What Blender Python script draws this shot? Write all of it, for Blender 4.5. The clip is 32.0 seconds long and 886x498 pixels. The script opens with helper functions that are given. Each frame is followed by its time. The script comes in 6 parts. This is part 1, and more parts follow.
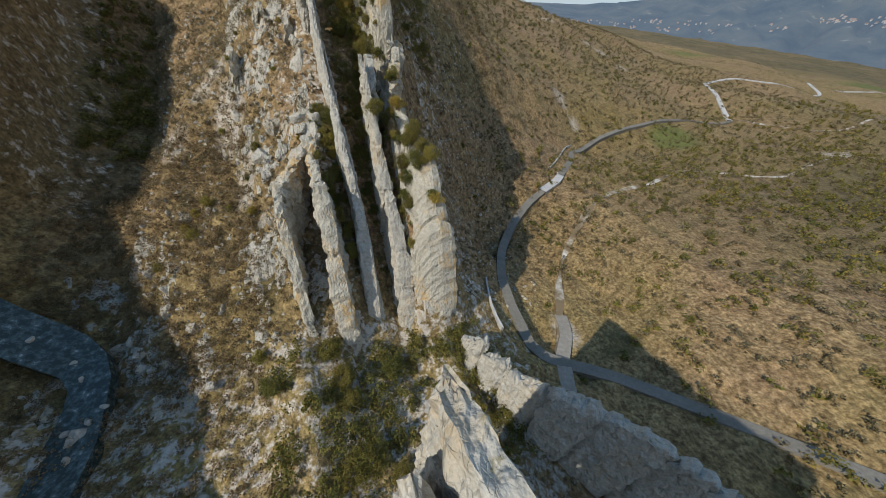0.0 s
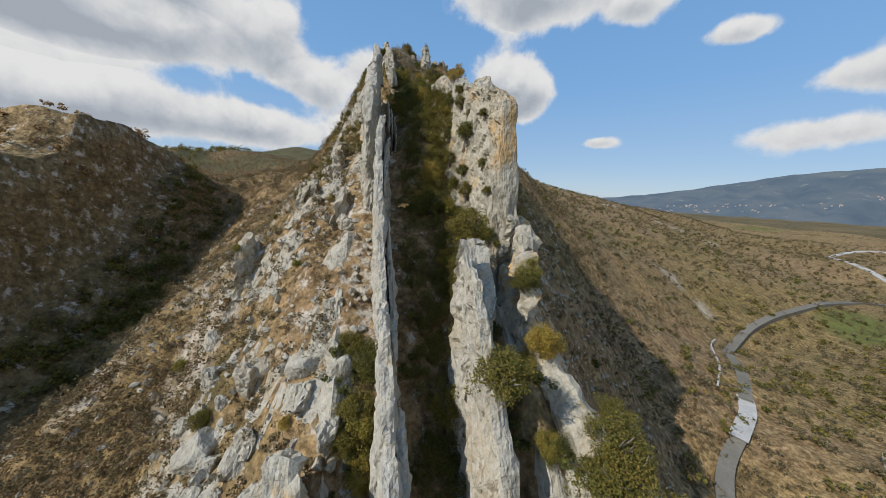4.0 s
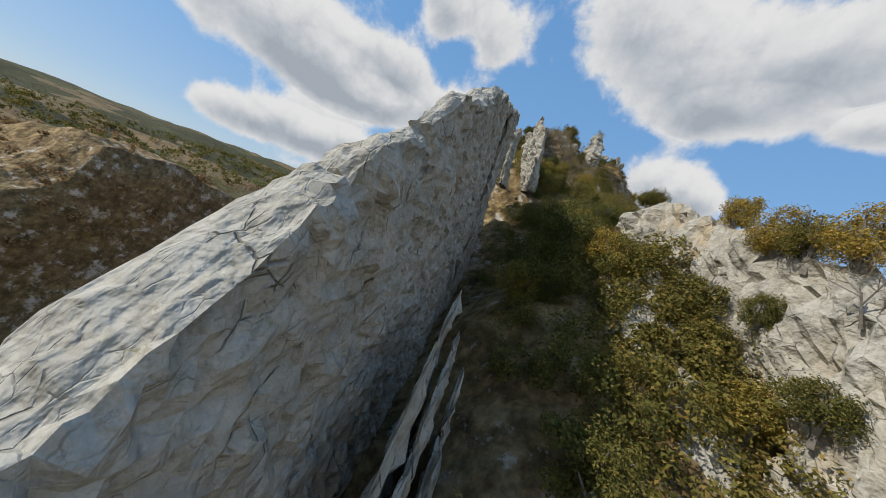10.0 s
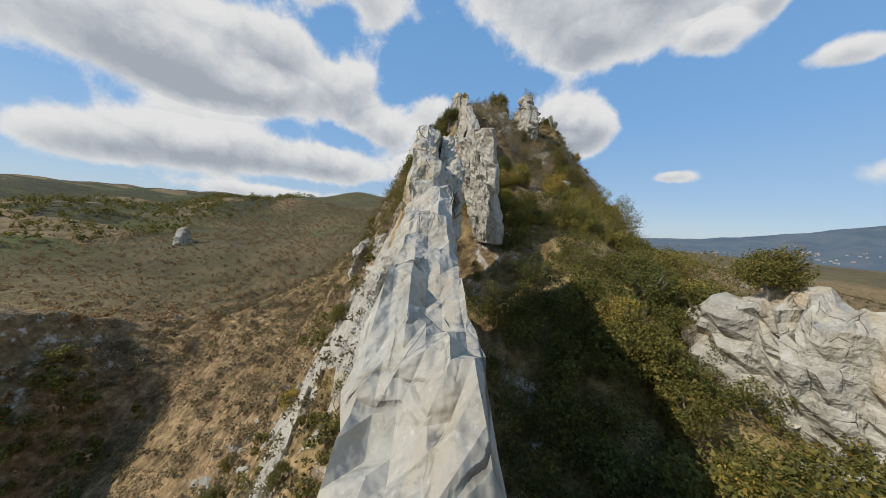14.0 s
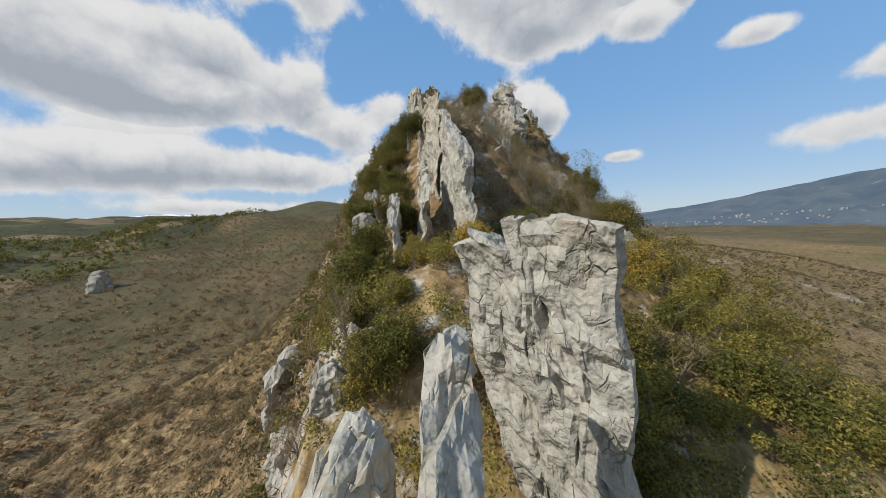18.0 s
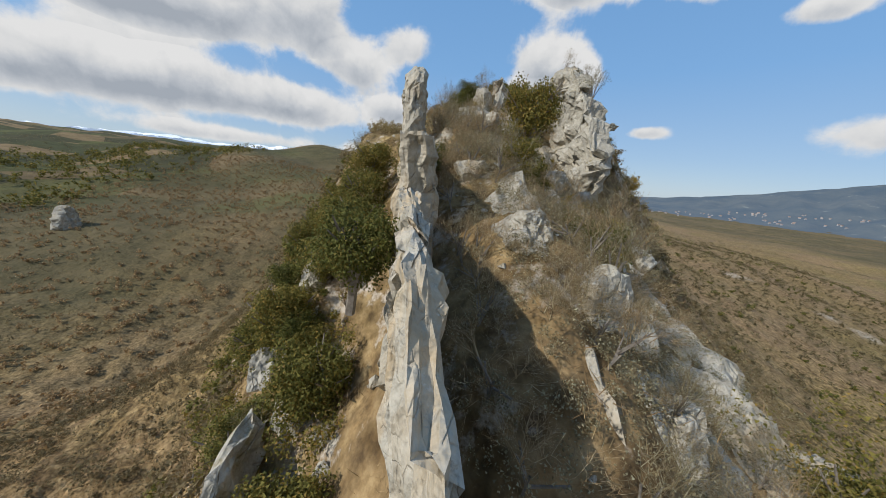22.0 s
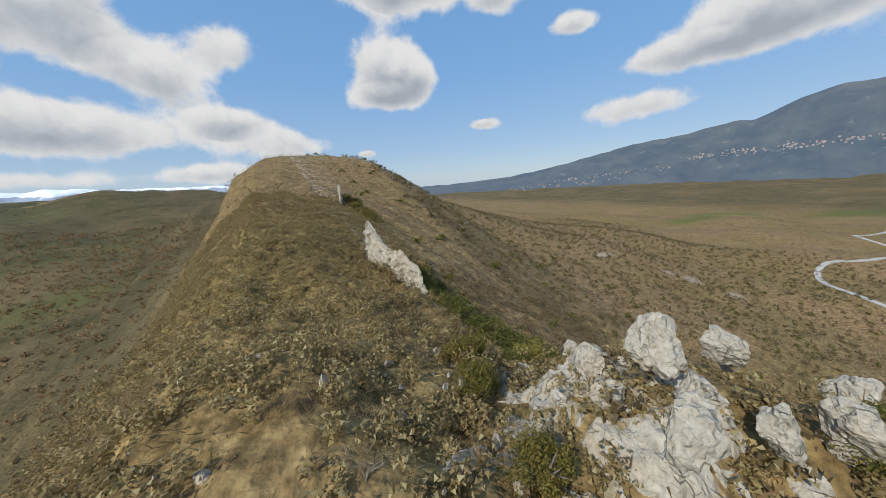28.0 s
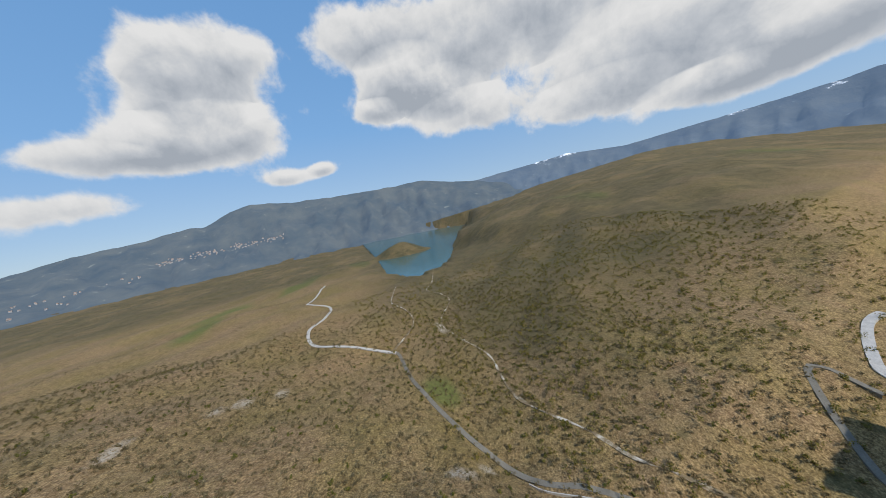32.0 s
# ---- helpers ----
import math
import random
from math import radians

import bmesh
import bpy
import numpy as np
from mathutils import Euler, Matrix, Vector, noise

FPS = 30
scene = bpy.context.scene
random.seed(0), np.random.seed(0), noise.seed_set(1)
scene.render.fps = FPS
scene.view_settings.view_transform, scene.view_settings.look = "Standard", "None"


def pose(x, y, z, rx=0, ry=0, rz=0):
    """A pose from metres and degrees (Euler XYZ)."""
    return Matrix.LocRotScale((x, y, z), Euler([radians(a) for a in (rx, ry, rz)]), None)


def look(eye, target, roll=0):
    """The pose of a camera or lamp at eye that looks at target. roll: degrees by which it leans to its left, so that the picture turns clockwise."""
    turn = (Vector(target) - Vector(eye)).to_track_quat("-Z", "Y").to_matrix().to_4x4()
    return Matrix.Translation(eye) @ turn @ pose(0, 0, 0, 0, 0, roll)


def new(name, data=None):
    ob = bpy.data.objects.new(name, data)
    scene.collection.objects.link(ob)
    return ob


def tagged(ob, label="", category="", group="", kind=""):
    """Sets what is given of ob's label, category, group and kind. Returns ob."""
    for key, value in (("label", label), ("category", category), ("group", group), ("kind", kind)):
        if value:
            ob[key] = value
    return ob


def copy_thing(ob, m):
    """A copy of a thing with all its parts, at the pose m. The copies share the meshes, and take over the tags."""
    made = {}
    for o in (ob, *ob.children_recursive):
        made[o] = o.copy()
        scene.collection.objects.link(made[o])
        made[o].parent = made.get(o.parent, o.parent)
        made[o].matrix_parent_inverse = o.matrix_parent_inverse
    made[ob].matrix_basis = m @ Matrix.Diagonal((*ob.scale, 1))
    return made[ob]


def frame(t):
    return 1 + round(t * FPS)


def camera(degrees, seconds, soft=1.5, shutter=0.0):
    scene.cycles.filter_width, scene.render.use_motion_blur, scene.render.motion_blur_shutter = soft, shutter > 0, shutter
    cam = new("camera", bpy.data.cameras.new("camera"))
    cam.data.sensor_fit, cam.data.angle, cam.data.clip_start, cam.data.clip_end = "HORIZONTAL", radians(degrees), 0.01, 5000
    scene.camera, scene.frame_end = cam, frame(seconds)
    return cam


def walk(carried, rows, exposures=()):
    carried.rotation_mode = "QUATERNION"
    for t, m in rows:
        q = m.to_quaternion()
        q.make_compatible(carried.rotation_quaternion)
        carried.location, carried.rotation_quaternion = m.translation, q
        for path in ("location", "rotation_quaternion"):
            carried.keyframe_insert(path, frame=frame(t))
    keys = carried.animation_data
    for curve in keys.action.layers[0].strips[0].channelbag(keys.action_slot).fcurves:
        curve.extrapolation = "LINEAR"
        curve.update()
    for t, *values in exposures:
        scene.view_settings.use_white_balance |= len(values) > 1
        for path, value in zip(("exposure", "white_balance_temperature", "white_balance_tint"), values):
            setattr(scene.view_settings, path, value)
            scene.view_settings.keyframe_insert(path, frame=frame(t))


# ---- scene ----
cam = camera(114.25, 32.0, 0.7)
PATH = [
    (0, (0.00, -0.00, -0.00), (2.54, 37.24, -33.27), 7.58),
    (0.5, (-1.58, 4.09, -3.19), (0.10, 44.19, -33.02), 9.18),
    (1, (-2.74, 8.73, -5.75), (-2.77, 51.79, -31.16), 8.80),
    (1.5, (-4.39, 13.98, -8.20), (-6.56, 59.49, -28.80), 6.69),
    (2, (-6.35, 20.08, -9.63), (-10.79, 67.08, -26.11), 4.48),
    (2.5, (-8.23, 26.57, -10.00), (-14.68, 74.34, -23.31), 3.13),
    (3, (-10.32, 33.11, -9.43), (-18.10, 81.20, -20.71), 2.85),
    (3.5, (-12.41, 39.00, -8.26), (-21.00, 87.18, -18.52), 3.37),
    (5.5, (-20.87, 58.87, -3.92), (-29.48, 107.62, -10.92), -2.14),
    (6, (-22.90, 63.19, -2.72), (-31.20, 112.25, -7.61), -5.15),
    (6.5, (-24.50, 67.38, -1.15), (-33.03, 116.59, -3.44), -6.84),
    (7, (-25.77, 71.31, 0.61), (-35.04, 120.45, 0.90), -5.69),
    (7.5, (-26.75, 75.00, 2.31), (-37.72, 123.71, 4.80), -1.07),
    (8, (-27.29, 78.45, 4.05), (-41.39, 126.25, 8.19), 5.85),
    (8.5, (-27.77, 81.57, 5.96), (-45.85, 127.98, 10.30), 12.81),
    (9, (-27.99, 83.53, 7.41), (-50.27, 128.19, 10.45), 18.73),
    (9.5, (-29.42, 86.12, 9.36), (-54.74, 129.24, 9.85), 21.11),
    (10, (-30.64, 87.68, 10.81), (-57.73, 129.65, 8.65), 19.59),
    (10.5, (-32.23, 88.98, 12.21), (-59.26, 130.85, 8.16), 14.42),
    (11, (-34.12, 90.22, 13.58), (-59.58, 132.96, 8.51), 6.40),
    (11.5, (-35.86, 91.90, 14.89), (-58.55, 136.05, 8.83), -1.92),
    (12, (-37.40, 93.70, 16.08), (-57.06, 139.17, 9.35), -7.63),
    (12.5, (-38.57, 95.56, 17.40), (-56.08, 141.89, 10.57), -8.63),
    (13, (-39.19, 97.63, 18.69), (-56.05, 144.31, 12.63), -5.28),
    (13.5, (-39.53, 99.98, 19.90), (-56.85, 146.61, 14.88), 0.06),
    (14, (-39.90, 102.29, 21.30), (-57.93, 148.70, 16.69), 4.20),
    (14.5, (-40.42, 104.46, 22.28), (-58.94, 150.70, 17.91), 7.15),
    (16.5, (-43.42, 110.21, 25.66), (-59.16, 156.87, 17.01), 1.23),
    (17, (-44.55, 112.45, 26.59), (-58.94, 159.58, 18.12), -2.17),
    (17.5, (-45.48, 114.71, 27.32), (-58.91, 162.32, 20.09), -3.28),
    (18, (-46.21, 117.39, 28.26), (-59.36, 165.36, 23.17), -1.70),
    (18.5, (-46.74, 119.97, 29.58), (-60.09, 168.02, 26.00), 1.10),
    (19, (-47.13, 122.15, 30.84), (-60.78, 170.13, 27.49), 3.53),
    (19.5, (-47.66, 124.72, 32.15), (-61.54, 172.63, 28.63), 4.94),
    (20, (-48.28, 127.15, 33.26), (-62.29, 175.05, 30.18), 5.50),
    (20.5, (-48.94, 129.66, 34.82), (-62.97, 177.56, 31.81), 5.70),
    (21, (-49.80, 131.87, 36.61), (-63.64, 179.67, 31.79), 5.84),
    (21.5, (-50.60, 133.95, 38.19), (-64.07, 181.33, 29.64), 5.90),
    (22, (-51.51, 135.99, 39.25), (-64.38, 182.71, 26.93), 5.82),
    (22.5, (-52.72, 137.94, 39.96), (-64.85, 184.22, 25.43), 4.68),
    (23, (-54.14, 140.43, 40.56), (-65.77, 186.98, 26.52), 3.06),
    (23.5, (-55.39, 143.14, 41.23), (-66.79, 190.52, 30.05), 2.22),
    (24, (-56.55, 146.62, 42.30), (-68.11, 194.73, 35.09), 3.35),
    (24.5, (-57.36, 150.26, 43.92), (-69.93, 198.49, 39.98), 6.37),
    (25, (-58.28, 153.47, 45.98), (-71.95, 201.45, 42.72), 9.17),
    (25.5, (-59.10, 157.06, 48.24), (-73.04, 204.87, 43.74), 9.79),
    (27.5, (-58.04, 176.96, 55.90), (-57.40, 225.48, 43.86), -2.52),
    (28, (-57.98, 181.09, 58.03), (-51.89, 229.34, 46.40), -3.75),
    (28.5, (-57.89, 185.13, 60.25), (-45.12, 232.40, 50.14), -4.18),
    (29, (-57.51, 189.37, 62.46), (-37.01, 234.29, 54.63), -4.61),
    (29.5, (-56.84, 193.35, 64.79), (-28.26, 234.02, 59.36), -5.21),
    (30, (-55.69, 196.35, 67.22), (-19.73, 230.87, 63.37), -5.90),
    (30.5, (-53.30, 199.86, 70.64), (-11.21, 226.64, 67.30), -7.11),
    (31, (-50.22, 202.51, 74.13), (-3.73, 220.50, 70.30), -8.39),
    (31.5, (-48.58, 203.95, 76.33), (0.48, 212.33, 71.49), -9.97),
    (32, (-44.13, 205.31, 78.49), (5.45, 203.59, 72.32), -11.20),
]
walk(cam, [(t, look(e, g, r)) for t, e, g, r in PATH])
# ---- light ----
SUN_AZ, SUN_EL = radians(229), radians(40)      # where the sun stands: clockwise from +y, and above the horizon
sun_dir = Vector((math.sin(SUN_AZ) * math.cos(SUN_EL), math.cos(SUN_AZ) * math.cos(SUN_EL), math.sin(SUN_EL)))
sun = new("sun", bpy.data.lights.new("sun", "SUN"))
sun.data.energy, sun.data.angle, sun.data.color = 3.6, radians(0.6), (1.0, 0.95, 0.87)
sun.matrix_world = look(sun_dir * 100, (0, 0, 0))


def nodes_of(owner):
    owner.use_nodes = True
    owner.node_tree.nodes.clear()
    return owner.node_tree


def math_node(tree, op, a, b=None, clamp=False):
    nd = tree.nodes.new("ShaderNodeMath")
    nd.operation, nd.use_clamp = op, clamp
    for i, v in enumerate((a, b)):
        if v is None:
            continue
        if isinstance(v, (int, float)):
            nd.inputs[i].default_value = v
        else:
            tree.links.new(v, nd.inputs[i])
    return nd.outputs[0]


def mix_col(tree, fac, a, b, blend="MIX"):
    nd = tree.nodes.new("ShaderNodeMix")
    nd.data_type, nd.blend_type = "RGBA", blend
    for i, v in ((0, fac), (6, a), (7, b)):
        if isinstance(v, (int, float)):
            nd.inputs[i].default_value = v
        elif isinstance(v, tuple):
            nd.inputs[i].default_value = (*v, 1)
        else:
            tree.links.new(v, nd.inputs[i])
    return nd.outputs[2]


def noise_node(tree, vec, scale, detail=4.0, rough=0.55, distort=0.0):
    nd = tree.nodes.new("ShaderNodeTexNoise")
    nd.inputs["Scale"].default_value, nd.inputs["Detail"].default_value = scale, detail
    nd.inputs["Roughness"].default_value, nd.inputs["Distortion"].default_value = rough, distort
    tree.links.new(vec, nd.inputs["Vector"])
    return nd.outputs["Fac"]


def ramp(tree, fac, stops):
    nd = tree.nodes.new("ShaderNodeValToRGB")
    el = nd.color_ramp.elements
    while len(el) < len(stops):
        el.new(0.5)
    for e, (p, c) in zip(el, stops):
        e.position, e.color = p, (*c, 1) if isinstance(c, tuple) else (c, c, c, 1)
    tree.links.new(fac, nd.inputs[0])
    return nd.outputs[0]


# sky: Nishita air with banks of cumulus
def direction(az, el):
    a, e = radians(az), radians(el)
    return (math.sin(a) * math.cos(e), math.cos(a) * math.cos(e), math.sin(e))


world = bpy.data.worlds.new("world")
scene.world = world
wt = nodes_of(world)
sky = wt.nodes.new("ShaderNodeTexSky")
sky.sky_type, sky.sun_disc, sky.sun_elevation, sky.sun_rotation = "NISHITA", False, SUN_EL, SUN_AZ
sky.altitude, sky.air_density, sky.dust_density, sky.ozone_density = 300, 1.0, 0.35, 2.0
tc = wt.nodes.new("ShaderNodeTexCoord")
# each cumulus: azimuth clockwise from +y, elevation, half width, half height in degrees
WEST = [
    (-72.5, 20.4, 9, 6), (-64.3, 23.2, 7, 5.6), (-60.8, 19.0, 9, 4.6), (-53.0, 25.0, 7, 4.8), (-52.9, 18.5, 9, 3.4), (-41.0, 22.0, 7.7, 5.4), (-46.9, 34.5, 3.7, 3.3), (-36, 34.5, 4.6, 4.5),
    (-63.9, 8.3, 9.3, 3.6), (-52.3, 9.0, 12.9, 3.8), (-73.2, 7.0, 6, 2.5), (-41.8, 8.8, 11, 2.8), (-52.5, 2.8, 13, 1.3), (-25.1, 20.3, 5, 3.5), (-33, 16, 6, 3.5), (-26.2, 10.5, 5, 2.4), (-19, 7.1, 7.5, 3.2), (-30, 3.2, 6, 1.6),
]
NORTH = [
    (-13, 40.5, 9, 7), (0.3, 35.6, 13.8, 7.4), (15, 35.5, 6.2, 5), (18.8, 27.1, 3.4, 2.4), (23.8, 29.8, 2, 2.2), (5.2, 29.5, 8, 3.4), (35.3, 30, 3, 1.2), (31.2, 21.8, 4.6, 1.7), (-2.2, 19.0, 6.4, 4.6), (3.2, 17.9, 4.6, 3.8),
    (-1, 15.0, 6, 2.2), (16.2, 9.5, 3.2, 1.2), (-5.6, 5.6, 2.2, 0.8), (41.4, 9.2, 8, 2.2), (44.5, 15.1, 7.1, 2), (53.4, 16.7, 8.8, 4), (60, 18, 9, 4.5), (57, 23, 6, 4.5), (55, 27, 5, 4), (66.7, 11, 4.4, 1.5), (72.9, 11.8, 2.4, 1.2), (62, 28, 7, 5),
]
EAST = [
    (111, 26.3, 16, 4.8), (130.7, 19, 12.8, 5.7), (142.5, 13.1, 6.5, 5), (101.8, 16.9, 10, 3.8), (122.6, 13.7, 11, 3.4), (136.3, 10.1, 7.5, 2.5), (148, 12.3, 6, 3.3), (118, 34, 24, 8), (84, 31, 9, 4), (91, 24.5, 8, 4.5), (85, 20, 5, 2), (97, 21, 7, 4), (160, 24, 16, 9),
    (-60, 40, 16, 6), (-84, 26, 8, 8), (-110, 22, 20, 10), (175, 28, 26, 12), (-150, 22, 24, 10),
]
CLOUDS = WEST + NORTH + EAST
dens = low = wsum = None
for az, el, hw, hh in CLOUDS:
    c = direction(az, el)
    r = (math.cos(radians(az)), -math.sin(radians(az)), 0.0)
    up = Vector(r).cross(Vector(c))
    parts, vert = [], None
    for axis, half in ((r, hw), (up, hh)):
        dot = wt.nodes.new("ShaderNodeVectorMath")
        dot.operation = "DOT_PRODUCT"
        wt.links.new(tc.outputs["Generated"], dot.inputs[0])
        dot.inputs[1].default_value = tuple(axis)
        q = math_node(wt, "MULTIPLY", dot.outputs["Value"], 1 / math.sin(radians(half)))
        vert = q
        parts.append(math_node(wt, "MULTIPLY", q, q))
    front = wt.nodes.new("ShaderNodeVectorMath")
    front.operation = "DOT_PRODUCT"
    wt.links.new(tc.outputs["Generated"], front.inputs[0])
    front.inputs[1].default_value = c
    d2 = math_node(wt, "ADD", parts[0], parts[1])
    one = math_node(wt, "SUBTRACT", 1.0, d2)
    one = math_node(wt, "SUBTRACT", one, math_node(wt, "MULTIPLY", math_node(wt, "LESS_THAN", front.outputs["Value"], 0.2), 50.0))
    one = math_node(wt, "MAXIMUM", one, -8.0)
    puff = math_node(wt, "POWER", 2.718, math_node(wt, "SUBTRACT", one, 1.0))
    dens = puff if dens is None else math_node(wt, "ADD", dens, puff)
    wgt = math_node(wt, "MAXIMUM", math_node(wt, "ADD", one, 0.35), 0.0)
    lows = math_node(wt, "MULTIPLY", wgt, vert)
    low = lows if low is None else math_node(wt, "ADD", low, lows)
    wsum = wgt if wsum is None else math_node(wt, "ADD", wsum, wgt)
n_big = noise_node(wt, tc.outputs["Generated"], 9.0, 12.0, 0.6, 0.15)
lifted = wt.nodes.new("ShaderNodeVectorMath")
lifted.operation = "ADD"
wt.links.new(tc.outputs["Generated"], lifted.inputs[0])
lifted.inputs[1].default_value = (-0.012, -0.01, 0.03)
n_lift = noise_node(wt, lifted.outputs[0], 9.0, 12.0, 0.6, 0.15)
relief = math_node(wt, "SUBTRACT", n_lift, n_big)
warp = math_node(wt, "ADD", math_node(wt, "MULTIPLY", math_node(wt, "SUBTRACT", n_big, 0.48), 2.0), math_node(wt, "MULTIPLY", math_node(wt, "SUBTRACT", noise_node(wt, tc.outputs["Generated"], 3.6, 3.0, 0.5), 0.5), 1.1))
mass = math_node(wt, "ADD", math_node(wt, "MULTIPLY", math_node(wt, "SUBTRACT", math_node(wt, "MINIMUM", dens, 1.5), 0.42), 1.5), warp)
mask_f = wt.nodes.new("ShaderNodeMapRange")
mask_f.interpolation_type = "SMOOTHSTEP"
mask_f.inputs["From Min"].default_value, mask_f.inputs["From Max"].default_value = 0.05, 0.6
wt.links.new(mass, mask_f.inputs["Value"])
thick = wt.nodes.new("ShaderNodeMapRange")
thick.inputs["From Min"].default_value, thick.inputs["From Max"].default_value = 0.1, 1.7
wt.links.new(mass, thick.inputs["Value"])
rel = math_node(wt, "DIVIDE", low, math_node(wt, "ADD", wsum, 0.05))
under = math_node(wt, "SUBTRACT", 0.5, math_node(wt, "MULTIPLY", rel, 0.8))
shade = math_node(wt, "ADD", math_node(wt, "MULTIPLY", math_node(wt, "MULTIPLY", thick.outputs[0], under), 1.35), math_node(wt, "MULTIPLY", relief, 1.5), True)
cloud_col = ramp(wt, shade, [(0.0, (0.9, 0.9, 0.9)), (0.3, (0.8, 0.81, 0.82)), (0.65, (0.6, 0.635, 0.685)), (1.0, (0.43, 0.475, 0.54))])
sepd = wt.nodes.new("ShaderNodeSeparateXYZ")
wt.links.new(tc.outputs["Generated"], sepd.inputs[0])
air = ramp(wt, sepd.outputs[2], [(0.0, (0.44, 0.57, 0.7)), (0.1, (0.33, 0.5, 0.73)), (0.3, (0.21, 0.43, 0.76)), (0.7, (0.145, 0.345, 0.69))])
bg_sky = wt.nodes.new("ShaderNodeBackground")
wt.links.new(sky.outputs[0], bg_sky.inputs[0])
bg_sky.inputs[1].default_value = 0.11
bg_air = wt.nodes.new("ShaderNodeBackground")
wt.links.new(air, bg_air.inputs[0])
bg_air.inputs[1].default_value = 1.0
mx_air = wt.nodes.new("ShaderNodeMixShader")
mx_air.inputs[0].default_value = 0.8
wt.links.new(bg_sky.outputs[0], mx_air.inputs[1])
wt.links.new(bg_air.outputs[0], mx_air.inputs[2])
bg_cl = wt.nodes.new("ShaderNodeBackground")
wt.links.new(cloud_col, bg_cl.inputs[0])
bg_cl.inputs[1].default_value = 0.84
mx = wt.nodes.new("ShaderNodeMixShader")
wt.links.new(mask_f.outputs[0], mx.inputs[0])
wt.links.new(mx_air.outputs[0], mx.inputs[1])
wt.links.new(bg_cl.outputs[0], mx.inputs[2])
wo = wt.nodes.new("ShaderNodeOutputWorld")
wt.links.new(mx.outputs[0], wo.inputs[0])


# ---- materials ----
def principled(name, rough=0.85):
    m = bpy.data.materials.new(name)
    t = nodes_of(m)
    b = t.nodes.new("ShaderNodeBsdfPrincipled")
    o = t.nodes.new("ShaderNodeOutputMaterial")
    t.links.new(b.outputs[0], o.inputs[0])
    b.inputs["Roughness"].default_value = rough
    b.inputs["Specular IOR Level"].default_value = 0.25
    return m, t, b


def bump(t, b, height, strength=0.5, dist=0.1):
    n = t.nodes.new("ShaderNodeBump")
    n.inputs["Strength"].default_value, n.inputs["Distance"].default_value = strength, dist
    t.links.new(height, n.inputs["Height"])
    t.links.new(n.outputs[0], b.inputs["Normal"])


def scaled(t, vec, sx, sy, sz, rz=0.0):
    mp = t.nodes.new("ShaderNodeMapping")
    mp.inputs["Scale"].default_value = (sx, sy, sz)
    mp.inputs["Rotation"].default_value = (0, 0, rz)
    t.links.new(vec, mp.inputs["Vector"])
    return mp.outputs[0]


def position(t):
    return t.nodes.new("ShaderNodeNewGeometry").outputs["Position"]


def wobble(t, vec, scale):
    nd = t.nodes.new("ShaderNodeTexNoise")
    nd.inputs["Scale"].default_value, nd.inputs["Detail"].default_value = scale, 5.0
    t.links.new(vec, nd.inputs["Vector"])
    return nd.outputs["Color"]


